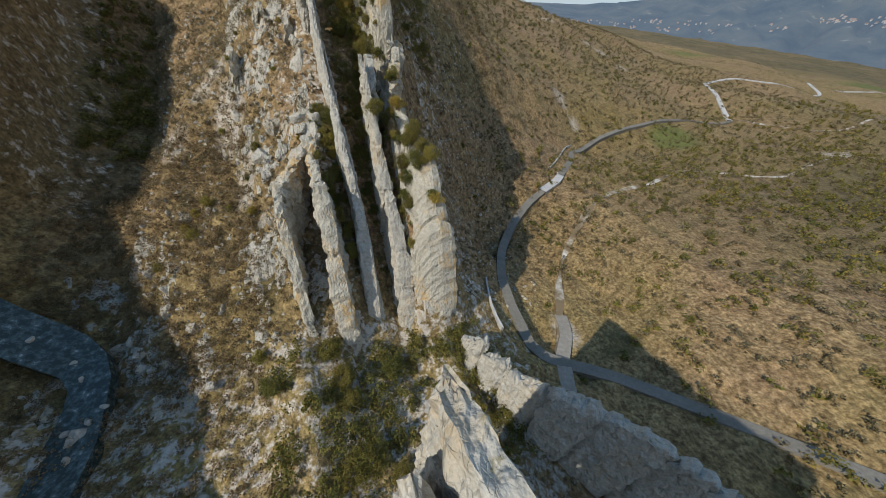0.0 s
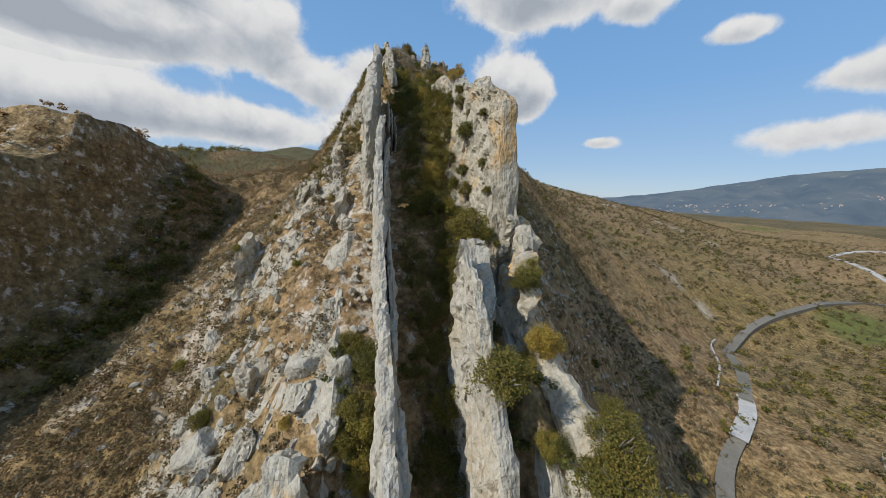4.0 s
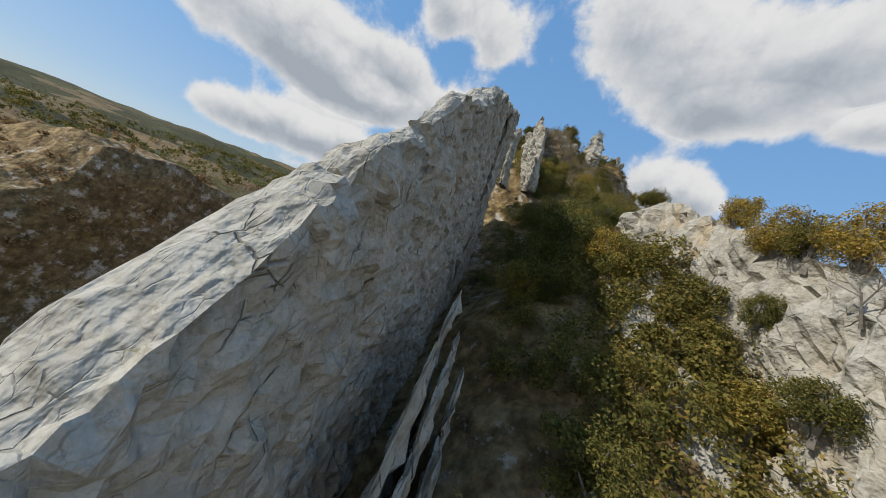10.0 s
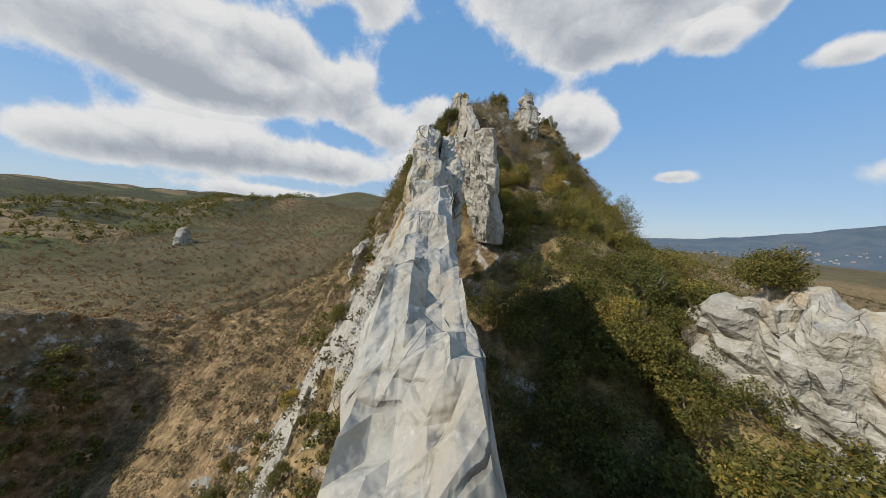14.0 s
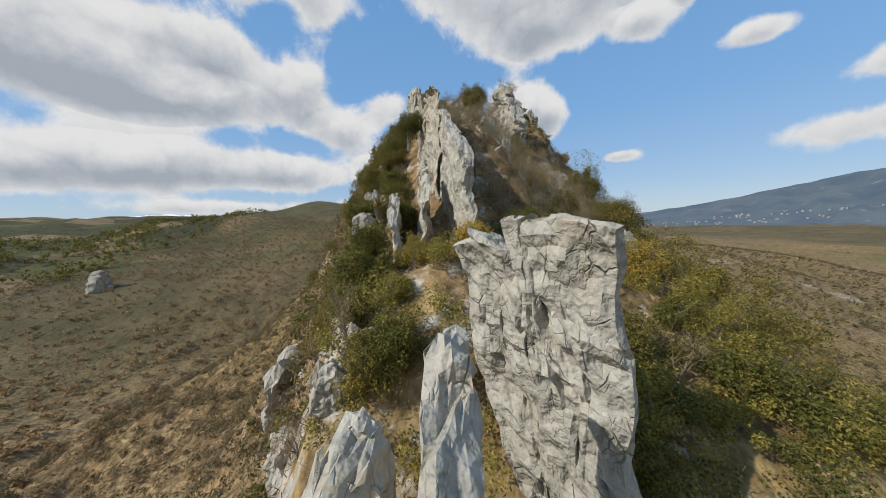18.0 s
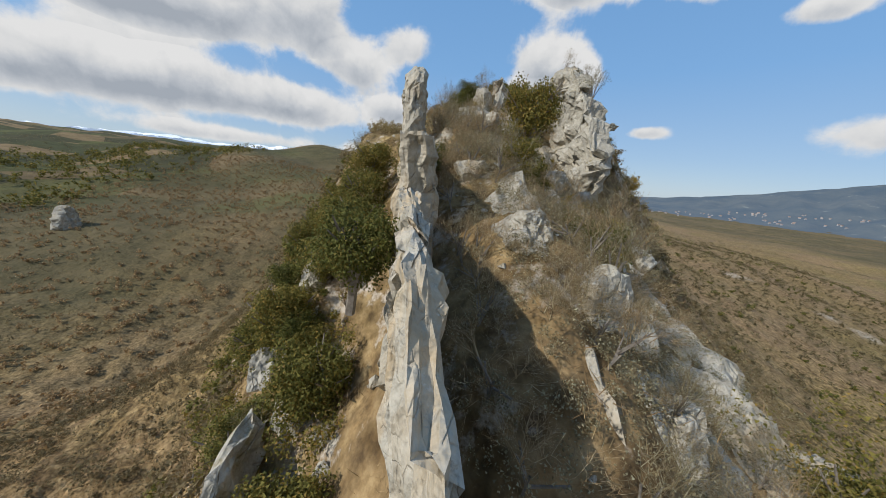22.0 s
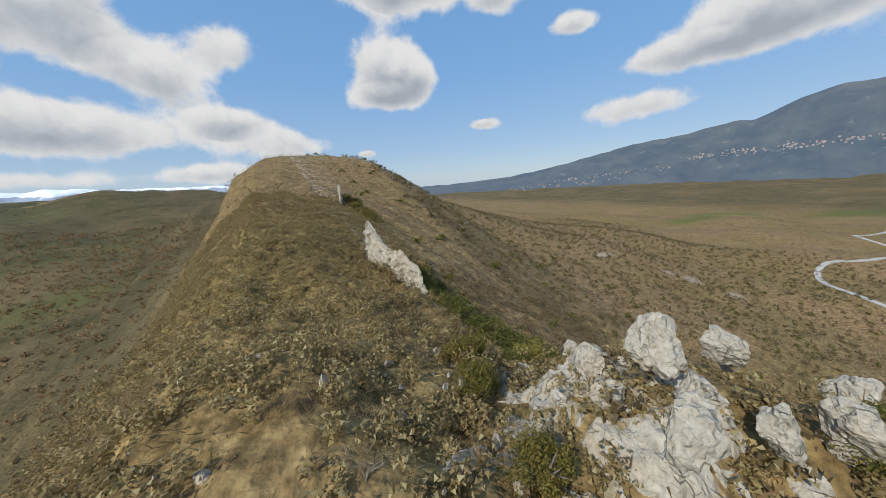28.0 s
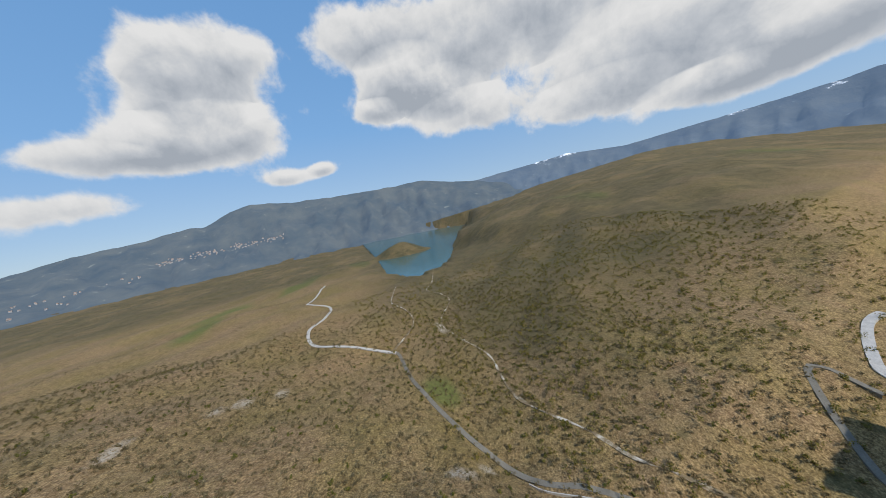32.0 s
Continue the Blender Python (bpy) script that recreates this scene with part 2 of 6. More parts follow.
def rock_material(name, tint=(1, 1, 1), ochre=0.25):
    m, t, b = principled(name, 0.92)
    p = position(t)
    along = scaled(t, p, 1, 1, 1, radians(-112.5))            # x along the ridge, y across it
    n1 = noise_node(t, p, 0.22, 5, 0.6)
    n2 = noise_node(t, p, 1.7, 12, 0.74)
    lam = noise_node(t, scaled(t, along, 0.35, 2.6, 0.3), 1.0, 9, 0.7, 0.3)
    col = ramp(t, n2, [(0.3, (0.27, 0.262, 0.235)), (0.45, (0.4, 0.39, 0.357)), (0.62, (0.52, 0.508, 0.472))])
    col = mix_col(t, ramp(t, n1, [(0.45, 0.0), (0.7, 0.5)]), col, (0.33, 0.322, 0.29))
    col = mix_col(t, math_node(t, "MULTIPLY", ramp(t, lam, [(0.3, 1.0), (0.44, 0.0)]), 0.4), col, (0.29, 0.275, 0.235))
    streak = noise_node(t, scaled(t, p, 1.3, 1.3, 0.12), 1.0, 7, 0.65, 0.3)
    och = math_node(t, "MULTIPLY", ramp(t, noise_node(t, p, 0.12, 4, 0.6), [(0.5, 0.0), (0.64, 1.0)]), ramp(t, streak, [(0.42, 0.0), (0.6, 1.0)]))
    col = mix_col(t, math_node(t, "MULTIPLY", och, ochre * 2.0, True), col, (0.5, 0.36, 0.19))
    grey = ramp(t, noise_node(t, scaled(t, p, 1.7, 1.7, 0.22), 1.0, 9, 0.72), [(0.55, 0.0), (0.68, 1.0)])
    col = mix_col(t, math_node(t, "MULTIPLY", grey, 0.25), col, (0.27, 0.265, 0.245))
    warp_ = mix_col(t, 0.3, scaled(t, along, 0.85, 1.7, 0.95), wobble(t, p, 1.6), "ADD")
    edge = t.nodes.new("ShaderNodeTexVoronoi")
    edge.feature = "DISTANCE_TO_EDGE"
    edge.inputs["Scale"].default_value = 1.0
    t.links.new(warp_, edge.inputs["Vector"])
    crack = math_node(t, "MULTIPLY", ramp(t, edge.outputs["Distance"], [(0.0, 1.0), (0.025, 0.0)]), ramp(t, noise_node(t, p, 0.9, 4, 0.6), [(0.52, 0.0), (0.6, 1.0)]))
    fine_edge = t.nodes.new("ShaderNodeTexVoronoi")
    fine_edge.feature = "DISTANCE_TO_EDGE"
    fine_edge.inputs["Scale"].default_value = 3.3
    t.links.new(warp_, fine_edge.inputs["Vector"])
    fine_crack = math_node(t, "MULTIPLY", ramp(t, fine_edge.outputs["Distance"], [(0.0, 1.0), (0.06, 0.0)]), ramp(t, noise_node(t, p, 1.4, 4, 0.65), [(0.5, 0.0), (0.58, 1.0)]))
    gap = math_node(t, "MAXIMUM", math_node(t, "MULTIPLY", crack, 0.8), math_node(t, "MULTIPLY", fine_crack, 0.22))
    col = mix_col(t, math_node(t, "MULTIPLY", gap, 0.62), col, (0.13, 0.12, 0.1))
    pit = ramp(t, noise_node(t, p, 5.5, 7, 0.78), [(0.36, 1.0), (0.42, 0.0)])
    col = mix_col(t, math_node(t, "MULTIPLY", pit, 0.5), col, (0.2, 0.19, 0.16))
    lichen = ramp(t, noise_node(t, p, 7.0, 6, 0.75), [(0.58, 0.0), (0.66, 0.6)])
    col = mix_col(t, lichen, col, (0.58, 0.565, 0.52))
    # moss and dry grass on the flats
    geo = t.nodes.new("ShaderNodeNewGeometry")
    sep = t.nodes.new("ShaderNodeSeparateXYZ")
    t.links.new(geo.outputs["Normal"], sep.inputs[0])
    moss = math_node(t, "MULTIPLY", ramp(t, sep.outputs[2], [(0.45, 0.0), (0.8, 1.0)]), ramp(t, noise_node(t, p, 0.8, 8, 0.75), [(0.56, 0.0), (0.62, 1.0)]))
    col = mix_col(t, math_node(t, "MULTIPLY", moss, 0.7), col, (0.2, 0.165, 0.06))
    col = mix_col(t, 1.0, col, tint, "MULTIPLY")
    t.links.new(col, b.inputs["Base Color"])
    knob = t.nodes.new("ShaderNodeTexVoronoi")
    knob.feature = "SMOOTH_F1"
    knob.inputs["Scale"].default_value, knob.inputs["Smoothness"].default_value = 1.0, 0.35
    t.links.new(mix_col(t, 0.5, scaled(t, along, 2.6, 3.6, 1.7), wobble(t, p, 2.2), "ADD"), knob.inputs["Vector"])
    h = math_node(t, "ADD", noise_node(t, p, 1.3, 3.5, 0.52), math_node(t, "MULTIPLY", noise_node(t, p, 6.0, 2.5, 0.5), 0.22))
    h = math_node(t, "SUBTRACT", h, math_node(t, "MULTIPLY", knob.outputs["Distance"], 0.22))
    h = math_node(t, "ADD", h, math_node(t, "MULTIPLY", noise_node(t, scaled(t, along, 0.3, 2.2, 0.26), 1.0, 3.0, 0.5, 0.3), 0.5))
    h = math_node(t, "SUBTRACT", h, math_node(t, "MULTIPLY", gap, 0.2))
    bump(t, b, h, 1.0, 0.34)
    return m


ROCK = rock_material("limestone", (1.0, 0.955, 0.86))
ROCK_WARM = rock_material("limestone_ochre", (1.0, 0.94, 0.81), 0.75)
ROCK_GREY = rock_material("limestone_grey", (1.0, 0.965, 0.885), 0.2)


def ground_material():
    m, t, b = principled("scrub_ground", 0.95)
    p = position(t)
    big = noise_node(t, p, 0.012, 5, 0.6)
    mid = noise_node(t, p, 0.12, 7, 0.65)
    fine = noise_node(t, p, 1.1, 8, 0.7)
    dry = ramp(t, fine, [(0.36, (0.13, 0.094, 0.052)), (0.5, (0.26, 0.195, 0.11)), (0.64, (0.4, 0.31, 0.185))])
    red = ramp(t, fine, [(0.36, (0.12, 0.083, 0.05)), (0.52, (0.255, 0.18, 0.105)), (0.66, (0.36, 0.285, 0.185))])
    col = mix_col(t, ramp(t, mid, [(0.38, 0.0), (0.62, 1.0)]), dry, red)
    olive = ramp(t, fine, [(0.38, (0.08, 0.07, 0.026)), (0.62, (0.3, 0.25, 0.088))])
    col = mix_col(t, ramp(t, big, [(0.42, 0.0), (0.68, 0.7)]), col, olive)
    straw = ramp(t, fine, [(0.38, (0.16, 0.125, 0.058)), (0.62, (0.37, 0.295, 0.155))])
    col = mix_col(t, math_node(t, "MULTIPLY", ramp(t, noise_node(t, p, 0.03, 5, 0.6), [(0.55, 0.0), (0.7, 1.0)]), 0.7), col, straw)
    tuft = ramp(t, noise_node(t, p, 0.28, 4, 0.7), [(0.38, (0.7, 0.67, 0.62)), (0.5, (0.97, 0.97, 0.95)), (0.62, (1.12, 1.1, 1.05))])
    col = mix_col(t, 1.0, col, tuft, "MULTIPLY")
    bush = ramp(t, noise_node(t, p, 0.75, 3, 0.6), [(0.4, (0.7, 0.68, 0.62)), (0.5, (1.0, 1.0, 1.0)), (0.62, (1.1, 1.08, 1.04))])
    col = mix_col(t, 1.0, col, bush, "MULTIPLY")
    copse = ramp(t, noise_node(t, p, 0.05, 6, 0.7), [(0.6, 0.0), (0.66, 0.65)])
    col = mix_col(t, copse, col, (0.09, 0.08, 0.035))
    at = t.nodes.new("ShaderNodeAttribute")
    at.attribute_name = "field"
    sp = t.nodes.new("ShaderNodeSeparateColor")
    t.links.new(at.outputs["Color"], sp.inputs[0])
    green = ramp(t, noise_node(t, p, 0.25, 6, 0.7), [(0.3, (0.06, 0.08, 0.02)), (0.7, (0.15, 0.19, 0.05))])
    col = mix_col(t, sp.outputs[1], col, green)
    wd = t.nodes.new("ShaderNodeAttribute")
    wd.attribute_name = "wood_and_shade"
    # dark tones of woods, used left of the ridge for cloud shadow as well
    woods = ramp(t, noise_node(t, p, 0.05, 8, 0.7), [(0.3, (0.035, 0.04, 0.018)), (0.7, (0.13, 0.11, 0.06))])
    col = mix_col(t, math_node(t, "MULTIPLY", wd.outputs["Fac"], ramp(t, noise_node(t, p, 0.008, 5, 0.6), [(0.38, 0.5), (0.52, 1.0)])), col, woods)
    fields = t.nodes.new("ShaderNodeTexVoronoi")
    fields.inputs["Scale"].default_value = 0.016
    t.links.new(scaled(t, p, 1, 1, 0), fields.inputs["Vector"])
    fsep = t.nodes.new("ShaderNodeSeparateColor")
    t.links.new(fields.outputs["Color"], fsep.inputs[0])
    # the darkest fields are woods, and cloud shadow put into the colour
    crop = ramp(t, fsep.outputs[0], [(0.0, (0.04, 0.05, 0.018)), (0.3, (0.05, 0.055, 0.022)), (0.36, (0.075, 0.085, 0.028)), (0.46, (0.07, 0.078, 0.026)), (0.52, (0.21, 0.155, 0.085)), (0.68, (0.16, 0.118, 0.062)), (0.74, (0.045, 0.048, 0.022))])
    crop = mix_col(t, 0.45, crop, mix_col(t, 1.0, crop, ramp(t, noise_node(t, p, 0.06, 6, 0.7), [(0.35, 0.3), (0.6, 1.6)]), "MULTIPLY"))
    fw = t.nodes.new("ShaderNodeAttribute")
    fw.attribute_name = "farm"
    col = mix_col(t, fw.outputs["Fac"], col, crop)
    rock = ramp(t, noise_node(t, p, 0.9, 7, 0.65), [(0.3, (0.16, 0.15, 0.13)), (0.55, (0.42, 0.4, 0.36)), (0.8, (0.55, 0.53, 0.48))])
    speck = noise_node(t, p, 0.45, 8, 0.72)
    rk = t.nodes.new("ShaderNodeMapRange")
    t.links.new(math_node(t, "ADD", math_node(t, "MULTIPLY", speck, 1.0), math_node(t, "SUBTRACT", sp.outputs[0], 1.0)), rk.inputs["Value"])
    rk.inputs["From Min"].default_value, rk.inputs["From Max"].default_value = -0.02, 0.06
    col = mix_col(t, rk.outputs[0], col, rock)
    col = mix_col(t, math_node(t, "MULTIPLY", sp.outputs[2], ramp(t, noise_node(t, p, 0.5, 7, 0.7), [(0.42, 0.15), (0.55, 1.0)])), col, (0.42, 0.4, 0.36))
    col = mix_col(t, 1.0, col, (1.08, 1.0, 0.9), "MULTIPLY")
    t.links.new(col, b.inputs["Base Color"])
    h = math_node(t, "ADD", math_node(t, "MULTIPLY", noise_node(t, p, 1.2, 3, 0.5), 0.5), math_node(t, "MULTIPLY", noise_node(t, p, 0.35, 3, 0.5), 1.2))
    bump(t, b, h, 1.0, 0.7)
    return m


GROUND = ground_material()

# ---- the lie of the land: s runs along the ridge, u to its right ----
O = np.array((-19.0, 57.0))
D_S, D_U = np.array((-0.383, 0.924)), np.array((0.924, 0.383))


def to_xy(s, u):
    return O[0] + s * D_S[0] + u * D_U[0], O[1] + s * D_S[1] + u * D_U[1]


def to_su(x, y):
    return (x - O[0]) * D_S[0] + (y - O[1]) * D_S[1], (x - O[0]) * D_U[0] + (y - O[1]) * D_U[1]


LINES = [  # height along s of lines that run beside the ridge
    (-3000, (-4000, 160, 0, 95, 1500, 90, 4000, 120)),
    (-900, (-1500, 90, 0, 52, 200, 36, 500, 44, 1200, 66, 2000, 72, 4000, 90)),
    (-420, (-1500, 50, 0, 28, 130, 8, 260, 2, 500, 22, 700, 44, 900, 52, 4000, 80)),
    (-180, (-400, -20, 0, -28, 30, -24, 45, -12, 100, -14, 206, -20, 259, -8, 400, 8, 560, 48, 700, 68, 900, 70, 1500, 50, 4000, 60)),
    (-74, (-300, -40, -80, -22, -20, -28, 0, -34, 16, -30, 24, -9, 40, -5, 60, -3, 67, 2, 70, 7, 80, 7, 90, 3, 101, -1, 115, -7, 130, -14, 160, -24, 206, -22, 300, -2, 500, 36, 700, 64, 900, 50)),
    (-67, (-300, -52, -80, -34, -20, -40, 0, -48, 18, -44, 26, -10, 40, -6, 60, -4, 67, 0, 70, 6.5, 80, 6, 90, 2.5, 101, 0, 110, -4, 130, -10, 160, -22, 206, -21, 300, -1, 500, 37, 700, 63, 900, 48)),
    (-64, (-300, -60, -80, -45, -18, -56, 0, -54, 20, -45, 34, -38, 54, -31, 70, -19, 80, -9, 93, -4, 103, -6, 116, -7, 130, -9, 160, -20, 206, -19, 300, 1, 500, 39, 700, 62, 900, 45)),
    (-58, (-300, -62, -80, -50, -18, -60, 0, -57, 30, -47, 54, -37, 72, -25, 82, -14, 93, -6, 103, -8, 116, -7, 130, -8, 160, -18, 206, -18, 300, 2, 500, 40, 700, 62, 900, 42)),
    (-50, (-300, -63, -18, -63, 5, -56, 13, -51, 35, -46, 54, -40, 73, -31, 93, -17, 103, -11, 116, -5, 130, -5, 160, -10, 206, -12, 300, 5, 500, 38, 700, 61, 900, 40)),
    (-40, (-300, -62, -18, -62, 0, -51, 18, -41, 35, -33, 54, -28, 73, -20, 93, -10, 116, -3, 130, 0, 160, 0, 220, 2, 300, 12, 400, 24, 500, 38, 700, 60, 900, 38)),
    (-26, (-300, -60, -50, -63, -20, -58, 0, -47, 20, -36, 38, -23, 62, -16, 80, -8, 100, -1, 118, 3, 130, 7, 145, 12, 170, 14, 220, 17, 300, 26, 400, 38, 500, 44, 700, 58, 1200, 14)),
    (-14, (-300, -56, -60, -62, -20, -52, 0, -40, 20, -25, 39, -8.5, 62, -3, 74, 3, 92, 13, 100, 17, 118, 26, 140, 28, 170, 28, 220, 33, 300, 44, 400, 55, 500, 55, 700, 57, 1200, 12)),
    (-5, (-160, -54, -90, -58, -50, -63, -27, -61, -20, -50, 0, -33, 20, -18, 32, -9, 40, -3, 62, 4, 68, 11, 74, 20, 80, 24, 90, 28, 100, 33.5, 118, 42, 135, 44, 150, 40.5, 170, 40, 200, 41.5, 250, 48, 330, 66, 400, 73, 500, 66, 700, 50, 1200, 10)),
    (6, (-160, -54, -90, -58, -50, -64, -27, -63, -8, -50, 5, -34, 20, -18, 35, -2, 50, 9, 65, 16, 74, 22, 80, 25, 88, 29, 95, 33, 103, 36.5, 107, 39, 118, 45, 135, 50, 165, 47, 180, 49, 250, 57, 330, 72, 400, 80, 500, 68, 700, 46, 1200, 5)),
    (11, (-160, -54, -90, -58, -50, -64, -27, -60, -16, -48, -9, -39, 5, -22, 13, -18.5, 19, -16, 26, -11, 35, -3, 42, 4, 50, 10, 65, 17, 74, 23, 80, 25, 95, 31.5, 107, 38, 118, 44.5, 135, 49.5, 165, 46.5, 180, 48.5, 250, 57, 330, 73, 400, 82, 500, 69, 700, 45, 1200, 5)),
    (16, (-160, -54, -90, -58, -50, -64, -27, -60, -16, -44, -6, -33, 5, -27, 20, -26, 30, -12, 42, 4, 55, 13, 65, 16, 80, 22, 95, 30, 107, 37, 118, 44, 135, 49, 165, 46, 180, 48, 250, 57, 330, 74, 400, 83, 500, 70, 700, 44, 1200, 5)),
    (26, (-160, -54, -90, -60, -50, -66, -27, -66, -8, -58, 20, -46, 40, -16, 60, 2, 80, 12, 100, 22, 118, 34, 126, 47, 130, 49.5, 136, 49, 145, 43, 165, 42, 180, 44, 250, 56, 330, 74, 400, 84, 500, 70, 700, 42, 1200, 5)),
    (50, (-200, -56, -120, -62, -60, -72, -30, -76, 0, -76, 13, -74, 28, -58, 40, -42, 60, -24, 80, -6, 106, 5, 135, 26, 180, 31, 250, 51, 330, 73, 400, 84, 500, 68, 700, 38, 1200, 5)),
    (75, (-200, -52, -120, -58, -60, -68, -30, -75, 0, -75, 28, -71, 60, -52, 106, -14, 135, 5, 180, 17, 250, 46, 330, 72, 400, 84, 500, 66, 700, 34, 1200, 5)),
    (110, (-300, -20, -200, -40, -60, -54, -30, -62, 38, -67, 73, -58, 106, -32, 180, -4, 302, 46, 400, 72, 500, 52, 700, 28, 1200, 0)),
    (155, (-400, 10, -200, -40, -60, -52, 0, -64, 73, -71, 106, -44, 180, -20, 302, 14, 400, 38, 500, 36, 700, 20, 1200, -10)),
    (320, (-700, 50, -400, 0, -250, -30, -100, -54, 0, -63, 86, -60, 182, -48, 300, -20, 500, 0, 700, 5, 1200, -20)),
    (500, (-900, 90, -500, 20, -300, -30, -180, -56, -29, -58, 139, -44, 300, -36, 500, -30, 1200, -50)),
    (1000, (-1600, 170, -900, 90, -560, 40, -420, 0, -350, -66, -90, -66, 0, -60, 400, -58, 1200, -66)),
    (1500, (-2600, 260, -1400, 130, -900, 60, -700, -40, -560, -68, 100, -66, 1200, -68)),
    (4200, (-4200, 300, -2600, 120, -1900, -68, 4200, -70)),
]


def height(s, u):
    """The ground's height at arrays s, u."""
    s, u = np.asarray(s, float), np.asarray(u, float)
    us = [k for k, _ in LINES]
    zs = np.stack([np.interp(s, tab[0::2], tab[1::2]) for _, tab in LINES])
    idx = np.clip(np.searchsorted(us, u) - 1, 0, len(us) - 2)
    ua = np.array(us, float)
    f = np.clip((u - ua[idx]) / (ua[idx + 1] - ua[idx]), 0, 1)
    lo = np.take_along_axis(zs, idx[None], 0)[0]
    hi = np.take_along_axis(zs, idx[None] + 1, 0)[0]
    z = lo + (hi - lo) * f
    far = np.clip((np.hypot(s - 80, u) - 60) / 400, 0, 1)
    z = z + far * (6 * np.sin(u / 61 + 1.3 * np.sin(s / 83)) * np.sin(s / 71 + 0.7) + 2.5 * np.sin(u / 23 + s / 31))
    near = np.clip(1 - far, 0, 1)
    z = z + near * (0.7 * np.sin(s / 3.1 + u / 4.3) * np.sin(u / 2.7 - s / 5.9) + 0.9 * np.sin(s / 7.7 + 2) * np.sin(u / 6.1))
    z = z + 4.8 * np.exp(-((u - 3.6) / 4.2) ** 2) * np.clip((s - 83) / 6, 0, 1) * np.clip((116 - s) / 8, 0, 1)
    z = z + 2.4 * np.exp(-((s - 77) / 6) ** 2 - (u / 4) ** 2) + 3.2 * np.exp(-((s - 118) / 5.5) ** 2 - ((u - 8.5) / 5) ** 2)
    return z


# ---- helpers to build things ----
def mesh_of(name, verts, faces, material, smooth=False):
    me = bpy.data.meshes.new(name)
    me.from_pydata(verts, [], faces)
    if material:
        me.materials.append(material)
    if smooth:
        me.polygons.foreach_set("use_smooth", [True] * len(me.polygons))
    me.update()
    return me


def spaced(a, b, step, far_lo, far_hi, grow=1.16):
    """Lines that lie close between a and b and spread towards the far ends."""
    mid = list(np.arange(a, b + step / 2, step))
    lo, hi, d = [a], [mid[-1]], step
    while lo[-1] > far_lo:
        d *= grow
        lo.append(lo[-1] - d)
    d = step
    while hi[-1] < far_hi:
        d *= grow
        hi.append(hi[-1] + d)
    return np.array(lo[:0:-1] + mid + hi[1:])


# ---- ground ----
sl, ul = spaced(-75, 190, 1.0, -4200, 4200, 1.07), spaced(-80, 60, 1.0, -4200, 4200, 1.045)
S, U = np.meshgrid(sl, ul, indexing="ij")
Z = height(S, U)
rng = np.random.RandomState(3)
gx, gy = to_xy(S, U)
for i in range(S.shape[0]):
    for j in range(S.shape[1]):
        if -75 <= S[i, j] <= 190 and -85 <= U[i, j] <= 60:
            Z[i, j] += 0.9 * noise.noise((gx[i, j] * 0.23, gy[i, j] * 0.23, 0)) + 0.5 * noise.noise((gx[i, j] * 0.7, gy[i, j] * 0.7, 5))
# the lake's bed, the roads and the river are cut into the sheet below
LAKE = [(640, 255), (780, 350), (1290, 475), (2990, 930), (3200, 400), (2480, -210), (1062, 128), (729, 172)]


def inside(px, py, poly):
    hit = np.zeros(px.shape, bool)
    for (x0, y0), (x1, y1) in zip(poly, poly[1:] + poly[:1]):
        cross = (y0 > py) != (y1 > py)
        hit ^= cross & (px < (x1 - x0) * (py - y0) / (y1 - y0 + 1e-9) + x0)
    return hit


Z = np.where(inside(gx, gy, LAKE), np.minimum(Z, -72), Z)
Z += 62 * np.exp(-((gx - 1235) / 75) ** 2 - ((gy - 350) / 95) ** 2)
ns, nu = S.shape


def gz(s, u):
    """The height of the ground sheet, as meshed."""
    s, u = np.atleast_1d(np.asarray(s, float)), np.atleast_1d(np.asarray(u, float))
    i = np.clip(np.searchsorted(sl, s) - 1, 0, ns - 2)
    j = np.clip(np.searchsorted(ul, u) - 1, 0, nu - 2)
    a, b = (s - sl[i]) / (sl[i + 1] - sl[i]), (u - ul[j]) / (ul[j + 1] - ul[j])
    return Z[i, j] * (1 - a) * (1 - b) + Z[i + 1, j] * a * (1 - b) + Z[i, j + 1] * (1 - a) * b + Z[i + 1, j + 1] * a * b


idx = np.arange(ns * nu).reshape(ns, nu)
quads = np.stack([idx[:-1, :-1], idx[:-1, 1:], idx[1:, 1:], idx[1:, :-1]], -1).reshape(-1, 4)
me = bpy.data.meshes.new("ground")
me.from_pydata(np.stack([gx, gy, Z], -1).reshape(-1, 3).tolist(), [], quads[:, ::-1].tolist())
me.materials.append(GROUND)
me.polygons.foreach_set("use_smooth", [True] * len(me.polygons))
# rocky, grassy and stony parts


def patch(x, y, rx, ry, turn=0.0):
    dx, dy = gx - x, gy - y
    c, s_ = math.cos(turn), math.sin(turn)
    return np.clip(1.6 * (1 - ((dx * c + dy * s_) / rx) ** 2 - ((dy * c - dx * s_) / ry) ** 2), 0, 1)


